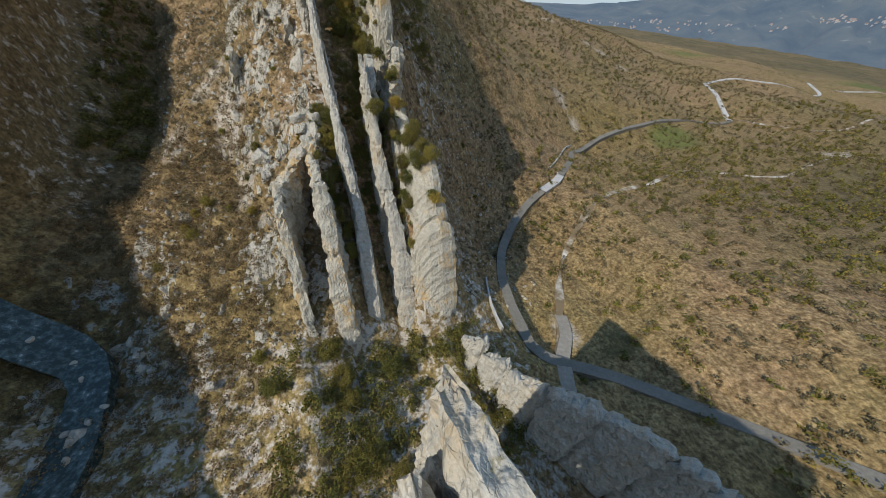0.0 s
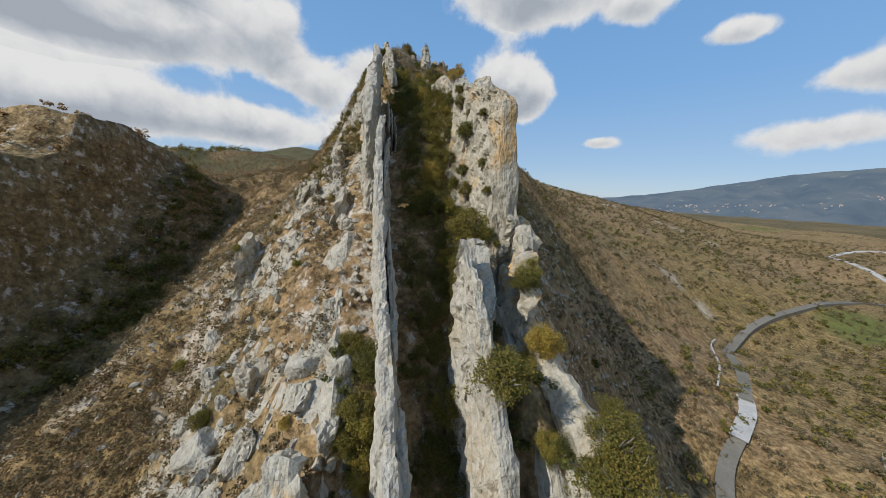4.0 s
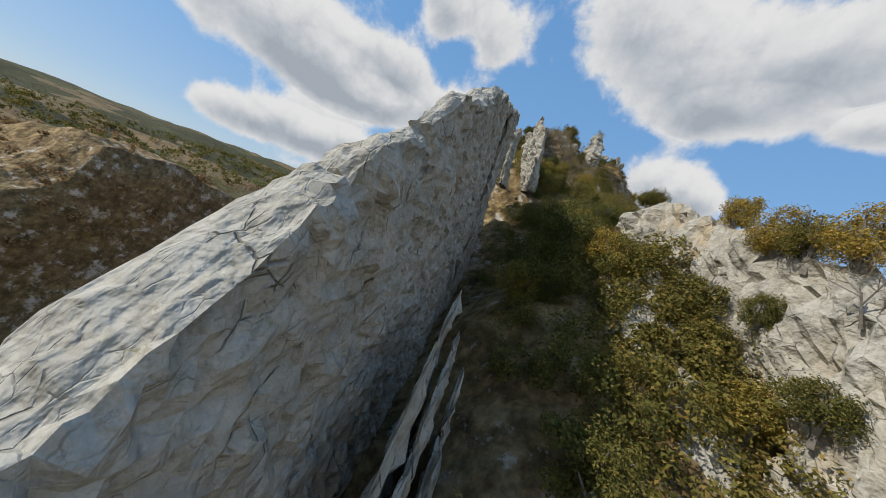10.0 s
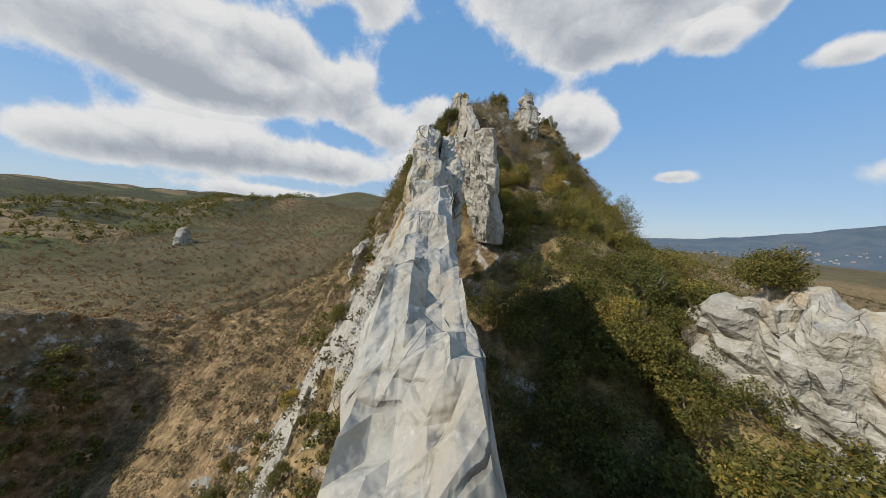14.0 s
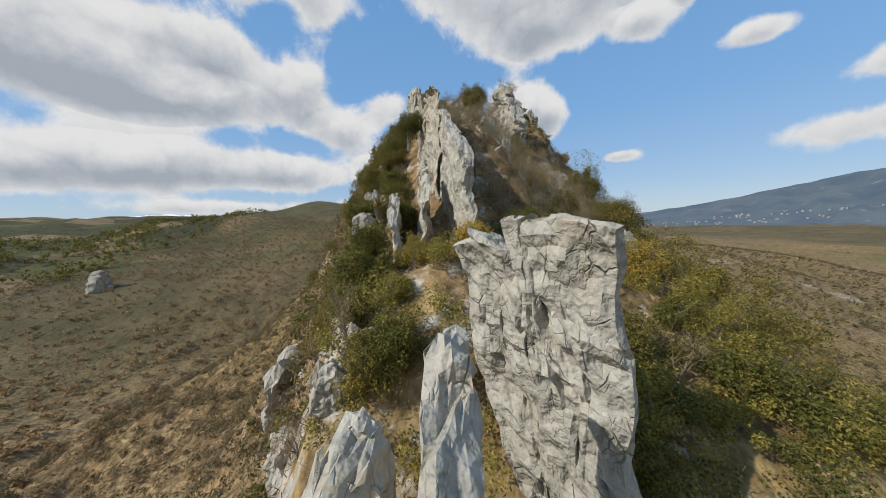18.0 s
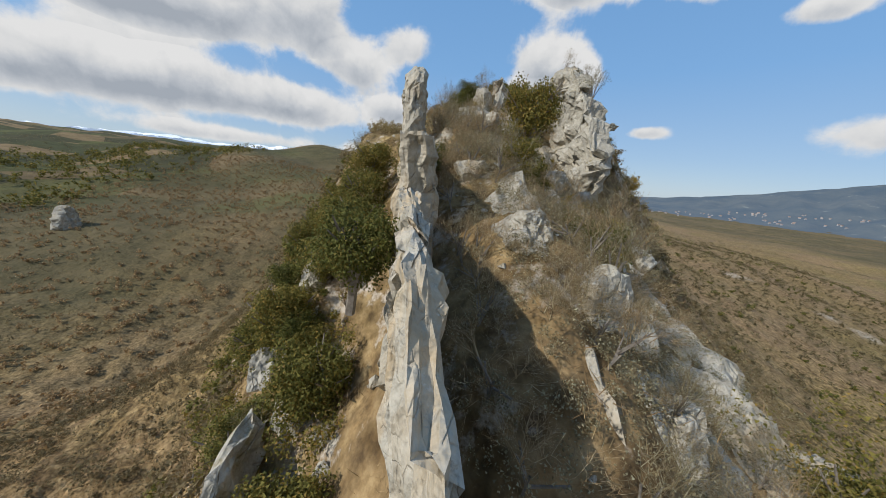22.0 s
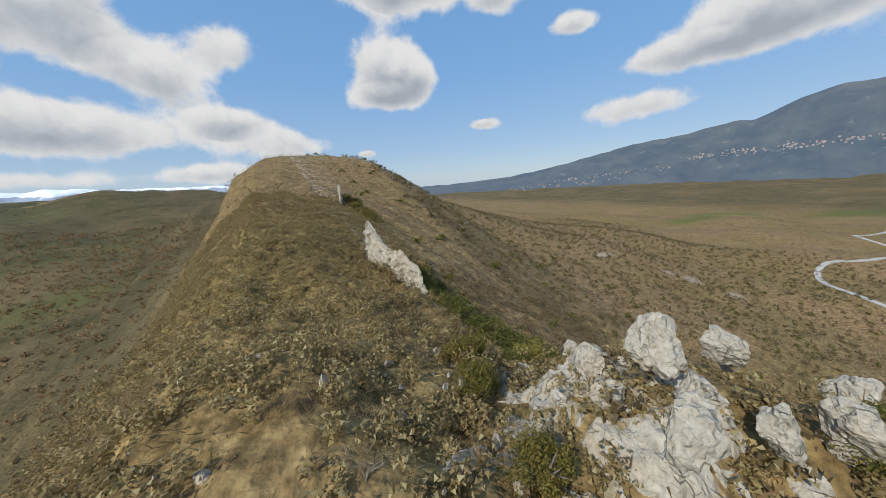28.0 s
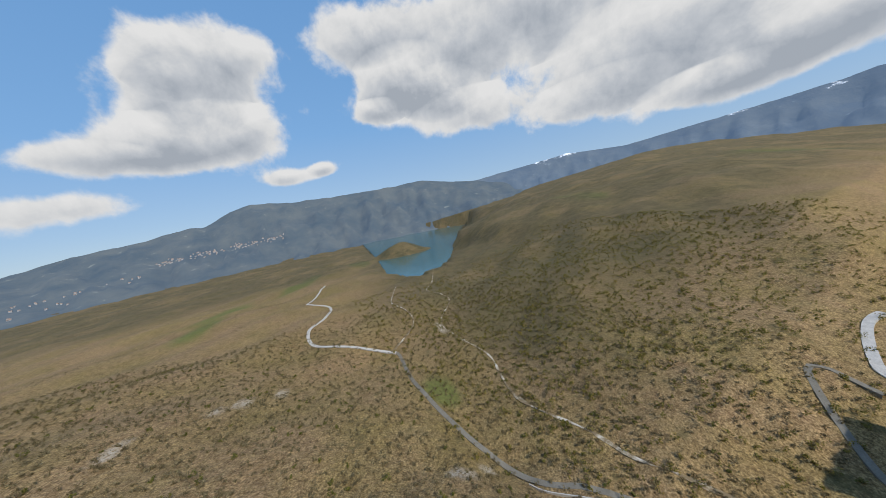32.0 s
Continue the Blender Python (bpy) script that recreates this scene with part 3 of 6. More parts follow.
rocky = np.clip(0.36 - np.abs(U + 4) / 110, 0, 1) * 0.75 * np.clip((S + 30) / 20, 0, 1) * np.clip((150 - S) / 40, 0.0, 1)
rocky = np.where((U < -56) & (U > -78) & (S < 105) & (S > 20), 0.24, rocky)
rocky = np.where(U > 26, 0.3 * np.clip(1 - (U - 26) / 40, 0, 1), rocky) + 0.2
rocky = np.where((S < -20) & (U < 30) & (U > -70), 0.5, rocky)
grass = np.zeros_like(rocky)
for x, y, rx, ry, turn in ((178, 222, 26, 16, 0.3), (-330, 420, 90, 50, 0.8), (-480, 520, 160, 70, 0.5), (-700, 700, 260, 120, 0.4), (-250, 330, 70, 30, 0.9), (-900, 420, 300, 140, 0.2), (-420, 900, 200, 120, 0.4),
                           (800, -890, 160, 90, 0.2), (800, -288, 90, 40, 0.1), (930, -264, 60, 30, 0.1), (620, 700, 120, 40, 0.2), (900, 640, 200, 40, 0.1), (470, 640, 90, 30, 0.3), (1150, 520, 120, 50, 0.4)):
    grass = np.maximum(grass, patch(x, y, rx, ry, turn) * 0.85)
stony = np.zeros_like(rocky)
for x, y, rx, ry, turn in ((181, 349, 9, 5, 0.5), (163, 367, 9, 6, 0.8), (148, 375, 6, 4, 0.8), (103, 394, 9, 5, 0.6), (78, 212, 5, 9, 0.3), (88, 200, 3, 6, 0.5), (300, 215, 14, 5, 0.2), (45, 51, 4, 7, 0.2), (-60, 84, 7, 4, 0.8), (-52, 74, 5, 9, 0.3), (-66, 70, 4, 6, 0.3), (-44, 60, 3, 8, 0.2), (-58, 96, 4, 6, 0.4)):
    stony = np.maximum(stony, patch(x, y, rx, ry, turn))
col = np.stack([rocky, grass, stony, np.ones_like(rocky)], -1).reshape(-1, 4)
at = me.color_attributes.new("field", "FLOAT_COLOR", "POINT")
at.data.foreach_set("color", col.ravel())
# left of the ridge this mask paints woods and cloud shadow alike
wood_and_shade = np.clip((-U - 130) / 120, 0, 1) * np.clip((S + 100) / 200, 0, 1)
wood_and_shade = np.maximum(wood_and_shade, np.clip((-U - 18) / 25, 0, 1) * np.clip((S - 130) / 60, 0, 1) * 0.9)
wood_and_shade = np.maximum(wood_and_shade, 1.4 * patch(1235, 350, 110, 140))
wood_and_shade = np.maximum(wood_and_shade, 0.45 * np.clip(1 - np.abs(U + 62) / 14, 0, 1) * np.clip((S - 20) / 8, 0, 1) * np.clip((112 - S) / 10, 0, 1))
wood_and_shade = np.maximum(wood_and_shade, 0.75 * patch(330, 120, 260, 70, 0.1))
wood_and_shade = np.maximum(wood_and_shade, np.clip((U - 900) / 300, 0, 1) * 0.8)
wood_and_shade = np.maximum(wood_and_shade, 0.8 * np.clip((U - 150) / 120, 0, 1) * np.clip((120 - S) / 160, 0, 1))
farm = np.clip((-U - 190) / 60, 0, 1) * np.clip((S + 50) / 100, 0, 1) * 0.9
me.attributes.new("farm", "FLOAT", "POINT").data.foreach_set("value", farm.ravel())
me.attributes.new("wood_and_shade", "FLOAT", "POINT").data.foreach_set("value", wood_and_shade.ravel())
me.update()
ground = tagged(new("ground", me), "brown scrub-covered hillside with pale stones", "ground", kind="structure")


# ---- rock fins ----
def blade(name, line, thick, base, material, seed, spread, step, rough, jag, lean=0.0, slope=(0.0, 0.0)):
    """One block of a blade: line holds (s, u, top) along its crest; spread widens its foot to the left and right."""
    ls, lu, lz = (np.array(v, float) for v in zip(*line))
    dist = np.concatenate([[0], np.cumsum(np.hypot(np.diff(ls), np.diff(lu)))])
    n = max(6, int(dist[-1] / step))
    run = np.linspace(0, dist[-1], n + 1)
    cs, cu, cz = np.interp(run, dist, ls), np.interp(run, dist, lu), np.interp(run, dist, lz)
    th = np.interp(run, np.linspace(0, dist[-1], len(thick)), thick) if len(thick) != len(line) else np.interp(run, dist, thick)
    bz = np.interp(run, np.linspace(0, dist[-1], len(base)), base) if len(base) != len(line) else np.interp(run, dist, base)
    m = max(8, int(float(np.max(cz - bz)) / (step * 1.25)))
    prof = [(-1, k / m) for k in range(m)] + [(c, 1.0) for c in ((-0.85, -0.6, -0.3, 0.02, 0.3, 0.6, 0.85) if step < 0.3 else (-0.8, -0.3, 0.3, 0.8))] + [(1, 1 - (k + 1) / m) for k in range(m)]
    fine_ = 1.0 if step < 0.4 else 1.5
    verts, faces = [], []
    tang = np.gradient(np.stack([cs, cu], 1), axis=0)
    tang /= np.linalg.norm(tang, axis=1)[:, None]
    for i in range(n + 1):
        r = run[i]
        end = min(r, dist[-1] - r)
        lift = jag * (1.2 * noise.noise((r * 0.22, seed, 1.7)) + 1.1 * math.floor(3 * noise.noise((r * 0.31, seed + 3, 0.5))) / 3)
        round_end = max(0.0, 1 - end / 1.0)
        for side, f in prof:
            top = cz[i] + lift + jag * (0.8 * noise.noise((r * 0.9, seed, side * 0.8)) + 0.5 * noise.noise((r * 2.3, seed + 7, side * 1.6))) - round_end * 0.8 * jag
            top -= 0.35 * th[i] * abs(side) ** 2 * (0.3 + 0.3 * noise.noise((r * 0.6, side, seed + 5))) if abs(side) < 1 else 0.25 * th[i] * 0.4
            top -= th[i] * (0.5 + 0.5 * abs(side)) * slope[0 if side < 0 else 1] * (abs(side) + 0.3 if side < 0 else abs(side))
            z = bz[i] + (top - bz[i]) * f
            w = th[i] * (0.5 + spread[0 if side < 0 else 1] * (1 - f)) * (1 - min(0.35, 0.5 * jag) * round_end)
            wx, wz = noise.noise((r * 0.5, z * 0.5, seed + 2)), noise.noise((r * 0.5, z * 0.5, seed + 8))
            p = (r * 0.55 + seed * 3.7 + 0.5 * wx, z * 0.42 + 0.15 * r + 0.5 * wz, side * 4.0)
            dv, pv = noise.voronoi(p)
            block = noise.noise((pv[0][0] * 7.1, pv[0][1] * 5.3, seed)) * rough * 1.1
            groove = -rough * 1.1 * max(0.0, 1 - (dv[1] - dv[0]) / 0.13)
            bed = noise.noise((cs[i] * 0.12 + cu[i] * 0.1, side * 3 + 0.3 * seed, z * 0.08)) * rough * 2.2
            small = noise.noise((r * 1.3, side * 9 + seed, z * 1.1)) * rough * 0.6 + noise.noise((r * 2.9, side * 9 + seed, z * 2.6)) * rough * 0.35
            crag = (noise.turbulence((cs[i] * 0.28 + 0.37 * seed, z * 0.34, cu[i] * 0.28 + side * 2.7), 4, True) - 0.75) * rough * 2.2
            d2, p2 = noise.voronoi((r * 1.5 + seed, z * 1.3 + 0.4 * wx, side * 3.0 + 0.6 * wz))
            small += 0.16 * fine_ * noise.noise((p2[0][0] * 9.1, p2[0][1] * 8.3, seed)) - 0.12 * fine_ * max(0.0, 1 - (d2[1] - d2[0]) / 0.2)
            small += fine_ * (0.09 * noise.noise((r * 2.2, side * 5 + seed, z * 2.0)) + 0.06 * noise.noise((r * 4.7, side * 5 + seed, z * 4.1)))
            lay = z * 0.8 + 0.35 * r + 1.5 * noise.noise((r * 0.2, z * 0.15, seed + side))
            step_ = rough * 0.8 * (abs((lay % 1.0) - 0.5) - 0.25) * (0.4 + noise.noise((r * 0.15, z * 0.2, seed + 11)))
            face = 1.0 if abs(side) == 1 else 0.35 * abs(side)
            z += (0.1 * noise.noise((p2[0][0] * 5.1, p2[0][1] * 6.3, seed + 3)) + 0.05 * noise.noise((r * 4.1, side * 3, seed))) * (1.0 if abs(side) < 1 else 0.0)
            if abs(side) < 1 and step < 0.3:
                d3, p3 = noise.voronoi((r * 2.6 + 0.3 * wx, side * th[i] * 2.2, seed + 6))
                z += min(0.26, 1.2 * rough) * (0.5 * noise.noise(p3[0] * 7.7) + 0.25 - min(0.5, 1.1 * d3[0])) + 0.06 * noise.noise((r * 7.1, side * 4, seed))
            off = side * w + (bed + block + groove + small + crag + step_) * math.copysign(face, side)
            along = 0.5 * noise.noise((z * 0.45, r * 0.4 + seed, 2.2)) + (3.5 * rough * noise.noise((z * 0.3, side * 0.7, seed)) if end < step else 0)
            s_ = cs[i] + tang[i, 0] * along - tang[i, 1] * off
            u_ = cu[i] + tang[i, 1] * along + tang[i, 0] * off + lean * (cz[i] - z)
            x, y = to_xy(s_, u_)
            verts.append((x, y, z))
    q = len(prof)
    for i in range(n):
        for k in range(q - 1):
            a = i * q + k
            faces.append((a, a + q, a + q + 1, a + 1))
    for i in (0, n):          # the broken ends
        out = -1.0 if i == 0 else 1.0
        grid = []
        for k in range(q // 2):
            a, b2 = i * q + k, i * q + q - 1 - k
            row = [a]
            for c in (0.25, 0.5, 0.75):
                va, vb = verts[a], verts[b2]
                p = [va[d] + (vb[d] - va[d]) * c for d in range(3)]
                push = rough * (1.5 * noise.noise((c * 3.1, p[2] * 0.5, seed + i)) + 1.2 * noise.noise((c * 7.0, p[2] * 1.3, seed + i + 4)) + 0.7) * (1.0 if k < q // 2 - 2 else 0.2)
                x, y = tang[i, 0] * push * out, tang[i, 1] * push * out
                verts.append((p[0] + x * D_S[0] + y * D_U[0], p[1] + x * D_S[1] + y * D_U[1], p[2]))
                row.append(len(verts) - 1)
            grid.append(row + [b2])
        for r0, r1 in zip(grid, grid[1:]):
            for k in range(4):
                faces.append((r0[k], r1[k], r1[k + 1], r0[k + 1]))
        if q % 2:          # closes the notch under the crest
            for k in range(4):
                faces.append((grid[-1][k], i * q + q // 2, grid[-1][k + 1]))
    ob = new(name, mesh_of(name, verts, faces, material))
    bmx = bmesh.new()
    bmx.from_mesh(ob.data)
    bmesh.ops.recalc_face_normals(bmx, faces=bmx.faces)
    bmx.to_mesh(ob.data)
    bmx.free()
    return ob


def fin(name, line, thick, base, material, seed, label, spread=(0.35, 0.35), step=0.42, rough=0.3, jag=0.5, group="rock fins", seg=7.0, beds=(), lean=0.0, slope=(0.0, 0.0)):
    """A standing blade of limestone, parted by joints into blocks; beds are (offset, drop, thickness) of lower slabs beside it."""
    root = new(name, None)
    rs = random.Random(seed)
    ls, lu, lz = (np.array(v, float) for v in zip(*line))
    dist = np.concatenate([[0], np.cumsum(np.hypot(np.diff(ls), np.diff(lu)))])
    seg = min(seg, dist[-1] * 0.55)
    th = np.interp(dist, np.linspace(0, dist[-1], len(thick)), thick)
    bz = np.interp(dist, np.linspace(0, dist[-1], len(base)), base)
    for layer, (du, drop_, tf) in enumerate([(0, 0, 1.0), *beds]):
        at_, n = 0.0, 0
        while at_ < dist[-1] - 0.3:
            to = at_ + seg * rs.uniform(0.55, 1.4)
            if to > dist[-1] - seg * 0.4:
                to = dist[-1]
            knots = [at_] + [d for d in dist if at_ + 0.2 < d < to - 0.2] + [to + (0.25 if to < dist[-1] else 0)]
            lift, aside, fat = rs.uniform(-0.6, 0.5) * jag, rs.uniform(-0.12, 0.12) * rough / 0.3 + du, rs.uniform(0.85, 1.15) * tf
            if layer:
                lift -= drop_ * rs.uniform(0.6, 1.5)
            seg_line = [(float(np.interp(k, dist, ls)), float(np.interp(k, dist, lu)) + aside, float(np.interp(k, dist, lz)) + lift) for k in knots]
            ob = blade("block", seg_line, [float(np.interp(k, dist, th)) * fat for k in knots], [float(np.interp(k, dist, bz)) for k in knots], material, seed + 0.37 * n + 5 * layer, spread, step, rough, jag, lean, slope)
            ob.parent = root
            at_, n = to, n + 1
            if layer and rs.random() < 0.3:
                at_ += seg * 0.5
    return tagged(root, label, "rock", group)


fin("rock_fin", [(-70, -2.3, -4.6), (-64, -2.3, -5.4), (-60, -2.3, -6.2), (-57, -2.4, -6.7)], (1.5, 1.3, 1.2, 1.0), (-62,), ROCK, 1, "pale limestone blade with mossy crest above the gorge", spread=(0.1, 0.25), step=0.25, rough=0.16, jag=0.35)
fin("rock_fin", [(-68, -3.5, -7), (-62, -3.6, -7.8), (-58.4, -3.6, -9)], (0.6, 0.6, 0.5), (-62,), ROCK, 21, "thin split limestone blade beside a larger one", spread=(0.15, 0.2), step=0.25, rough=0.14, jag=0.35)
fin("rock_fin", [(-78, 38, -40), (-66, 35, -43), (-58, 31, -45), (-52, 27, -48), (-44, 23, -52), (-36, 19, -52), (-30, 19, -58)], (3.4, 3.2, 3, 2.8, 2.6, 2.4, 2), (-68,), ROCK_GREY, 22, "jagged grey limestone rib dropping to the road", spread=(0.8, 0.7), jag=1.3)
# stands out of sight behind the start, added to throw shade into the gorge
fin("rock_fin", [(-104, -2, 4), (-84, -2.2, -2), (-74, -2.3, -4), (-70, -2.3, -4.6)], (4, 3.5, 2.2, 1.6), (-62,), ROCK, 23, "tall unseen limestone tower, added on the near side to shade the gorge", spread=(0.15, 0.3), jag=0.9)
fin("rock_fin", [(4.5, -7.4, -25), (-2.7, -10.2, -27.2), (-5.7, -13, -28.6), (-12.6, -13, -31.5), (-19, -12.6, -44), (-26, -12, -58)], (1.8, 2.6, 2.6, 2.2, 2.4, 2.4), (-40, -44, -48, -52, -60, -66), ROCK_WARM, 29, "outer limestone rib around a shaded hollow", spread=(0.3, 0.6), rough=0.4, jag=0.7)
fin("rock_fin", [(-26, -5.4, -56), (-18, -5.6, -40), (-10.7, -5.8, -28), (0, -6.3, -25.6), (4.7, -7, -24.2), (7, -7.4, -29)], (4.6, 4.2, 3.2, 3.0, 2.8, 2.0), (-66, -64, -54, -48, -42, -40), ROCK_WARM, 2, "broken outer limestone blade above a dark sheer face", spread=(0.1, 0.5), rough=0.45, jag=0.8)
fin("rock_fin", [(-24, 0, -60), (-17, 0.6, -46), (-8, 0.6, -34), (0, 0, -25), (12, -0.6, -15.5), (20, -1.2, -4.5), (25.5, -1.2, 0.6), (28.6, -0.6, 2.9)], (3.4, 3.0, 2.2, 1.5, 1.2, 1.1, 1.0, 0.9), (-66, -62, -50, -40, -30, -22, -17, -14), ROCK_GREY, 3, "long thin limestone spine climbing the ridge", spread=(0.3, 0.25), rough=0.2, jag=0.4, step=0.3, beds=((0.85, 1.8, 0.7),))
fin("rock_fin", [(-24, 8.6, -60), (-17, 8.4, -47), (-6, 7.6, -32.5), (4, 6.5, -17), (9.4, 6.1, -10.3), (11.5, 6.0, -13)], (4.4, 4.0, 3.0, 2.2, 1.4, 1.0), (-66, -62, -52, -44, -40, -36), ROCK, 4, "pointed middle limestone blade in the gully", spread=(0.4, 0.5))
fin("rock_fin", [(-24, 14.5, -56), (-16, 15, -37), (-7.5, 15.6, -27), (-2.7, 14.6, -24), (5.4, 13, -20.5), (12, 13, -17), (17, 13.4, -14)], (9.0, 8.4, 6.8, 5.4, 3.6, 2.8, 2.2), (-66, -62, -54, -50, -46, -44, -42), ROCK_WARM, 5, "broad limestone buttress with ochre streaks", spread=(0.4, 0.15), rough=0.42, seg=9, slope=(0.35, 0.1))
fin("rock_tower", [(18.4, 14.2, -8), (19.8, 14.0, 0), (20.8, 13.9, 4.3), (24, 13.6, 6.3), (27, 13.4, 7.2), (29, 13.2, 8.6), (34, 13.2, 10), (38, 13.2, 12)], (2.4, 2.8, 2.8, 2.8, 2.6, 2.6, 2.6), (-44, -42, -40, -34, -26, -16, -10), ROCK_WARM, 6, "massive limestone tower with ochre overhangs", spread=(1.7, 0.12), rough=0.36, jag=0.9, seg=11, step=0.3)
fin("rock_fin", [(7, 8.2, -16), (12.6, 8.4, -11), (17, 8.8, -12.4), (21, 9.2, -15)], (2.0, 2.8, 2.8, 2.0), (-44, -40, -36, -32), ROCK, 30, "pale limestone rib on the gully side of the tower", spread=(0.3, 0.5), rough=0.42, jag=0.7, seg=5)
fin("rock_fin", [(9, 12.6, -15), (14, 14.4, -12.6), (18, 15.4, -11.2), (21, 15.8, -9.5)], (3.0, 3.4, 3.0, 2.2), (-46, -44, -42, -40), ROCK_WARM, 31, "limestone shoulder below the ochre tower", spread=(0.4, 0.2), rough=0.45, jag=0.9, seg=5)
fin("rock_fin", [(37, 13.2, 11.5), (43, 13.6, 14.0), (50, 14.0, 16.4), (54, 13.8, 17.6), (58, 13.0, 17.8)], (2.2, 2.4, 2.2, 2.0, 1.6), (-10, -4, 0, 2, 4), ROCK, 26, "cracked limestone crest above the oak gully", spread=(0.7, 0.25), rough=0.34, jag=0.9, seg=7)
fin("rock_fin", [(55.5, 13.2, 17.8), (58.5, 12.8, 18.9), (61.5, 12.3, 19.6), (64, 11.6, 18.0)], (1.6, 1.9, 1.7, 1.2), (4, 6, 8), ROCK, 27, "pale limestone knob rising from oak scrub", spread=(0.5, 0.4), rough=0.6, jag=0.8, seg=5)
fin("rock_fin", [(28.8, -2.6, 2.6), (29.8, -2.6, 6.2), (31, -2.55, 7.0), (32.9, -2.5, 7.6)], (1.6, 1.9, 1.9, 1.9), (-14, -13, -12, -11), ROCK_GREY, 7, "grey limestone wall topped by broken mossy ledges", spread=(0.2, 0.03), rough=0.2, jag=0.35, seg=9, step=0.22, slope=(0.3, 0.0))
fin("rock_fin", [(33.0, -2.5, 8.0), (34.5, -2.5, 8.7), (35.4, -2.5, 9.3), (36.4, -2.5, 10.4), (38.5, -2.45, 12.3), (40.6, -2.2, 13.9)], (1.9, 1.9, 1.9, 1.8, 1.6, 1.3), (-12, -11, -10, -9, -8, -6), ROCK_GREY, 27.5, "tall smooth grey limestone wall with ledges on top", spread=(0.2, 0.03), rough=0.18, jag=0.35, seg=9, step=0.22, slope=(0.1, 0.0))
fin("rock_fin", [(40.4, -2.1, 14.0), (42, -2.0, 15.5), (43.7, -1.9, 16.5), (46, -1.8, 18.0), (49.4, -1.85, 19.7), (53.7, -2.05, 21.5), (56.6, -2.1, 23.0)], (1.1, 1.1, 1.1, 1.15, 1.1, 1.0, 1.0), (-6, -5, -4, -3, -2, -1, 0), ROCK_GREY, 47, "sheer pale limestone wall along the crest", spread=(0.6, 0.05), rough=0.14, jag=0.3, seg=9, step=0.17)
for k, (du, drop_) in enumerate(((0.0, 0.0), (0.55, 1.2), (1.15, 2.6))):
    fin("rock_slab", [(38.4, 0.2 + du, 5.2 - drop_), (41, 0.2 + du, 7.0 - drop_), (44.5, 0.15 + du, 9.4 - drop_)], (0.3, 0.35, 0.3), (-6,), ROCK, 70 + k, "thin limestone slab standing beside the wall", spread=(0.1, 0.1), rough=0.1, jag=0.5, seg=2.4, step=0.3)
fin("rock_fin", [(56.4, -2.4, 22.8), (60, -2.5, 24.6), (63, -2.5, 25.5), (65.8, -2.35, 26.0)], (0.75, 0.8, 0.7, 0.5), (0, 2, 4, 6), ROCK, 53, "sharp pale limestone ridge split along its length", spread=(0.25, 0.1), rough=0.13, jag=0.3, seg=3.4, step=0.16)
fin("rock_fin", [(56.4, -1.7, 22.5), (60, -1.78, 24.2), (63, -1.8, 25.0), (65.0, -1.85, 25.2)], (0.75, 0.75, 0.65, 0.5), (0, 2, 4, 6), ROCK, 54, "pale limestone ridge beside a deep crack", spread=(0.1, 0.2), rough=0.13, jag=0.3, seg=3.0, step=0.16)
fin("rock_fin", [(57.4, -3.3, 17.4), (60, -3.4, 18.6), (64, -3.6, 19.6), (67, -3.7, 19)], (1.1, 1.2, 1.1, 0.9), (0, 1, 3, 5), ROCK_WARM, 28, "ochre-stained limestone slab leaning on the wall", spread=(0.7, 0.2), rough=0.3, jag=0.6, seg=5, lean=-0.1)
fin("rock_fin", [(67.4, -1.9, 25.5), (68.6, -1.75, 26.5), (69.8, -1.6, 27.0)], (0.8, 0.9, 0.8), (19,), ROCK, 48, "thin limestone splinter at the end of the wall", spread=(0.2, 0.1), rough=0.14, jag=0.3, seg=4, step=0.22, lean=0.08, beds=((-1.0, 0.9, 1.0),))
fin("rock_slab", [(70.7, 1.5, 28.2), (71.3, 1.0, 28.5), (72.0, 0.4, 28.4)], (0.9, 0.95, 0.9), (20,), ROCK, 8, "upright limestone slab among evergreen oaks", jag=0.12, spread=(0.05, 0.05), rough=0.09, step=0.2, seg=9, lean=0.14)
fin("rock_slab", [(72.1, 0.2, 27.6), (72.7, -0.2, 28.0), (73.4, -0.7, 27.6)], (1.1, 1.1, 0.9), (20,), ROCK, 18, "narrow limestone slab split from its neighbour", jag=0.12, spread=(0.05, 0.05), rough=0.09, step=0.2, seg=9, lean=0.22)
fin("rock_fin", [(87.2, 0.45, 37.6), (89, 0.35, 38.5), (91, 0.15, 38.9), (92.8, 0.05, 39.1)], (0.42, 0.48, 0.55, 0.6), (24, 27, 28, 29), ROCK, 9, "white limestone blade on the upper crest", jag=0.2, spread=(0.15, 0.15), seg=9, rough=0.15, step=0.25)
fin("rock_fin", [(92.7, 0.3, 38.3), (94.4, 0.2, 38.9), (95.8, 0.2, 39.2)], (0.9, 0.9, 0.8), (29,), ROCK, 49, "low broken step between two limestone blades", jag=0.4, spread=(0.2, 0.2), seg=1.6, rough=0.2, step=0.25)
fin("rock_fin", [(95.6, 0.22, 40.7), (97.5, 0.3, 40.8), (99.6, 0.32, 40.8), (101.4, 0.3, 40.7)], (1.35, 1.4, 1.4, 1.2), (29, 30, 31, 32), ROCK, 58, "flat-topped white limestone block on the crest", jag=0.15, spread=(0.1, 0.15), seg=9, rough=0.14, step=0.25)
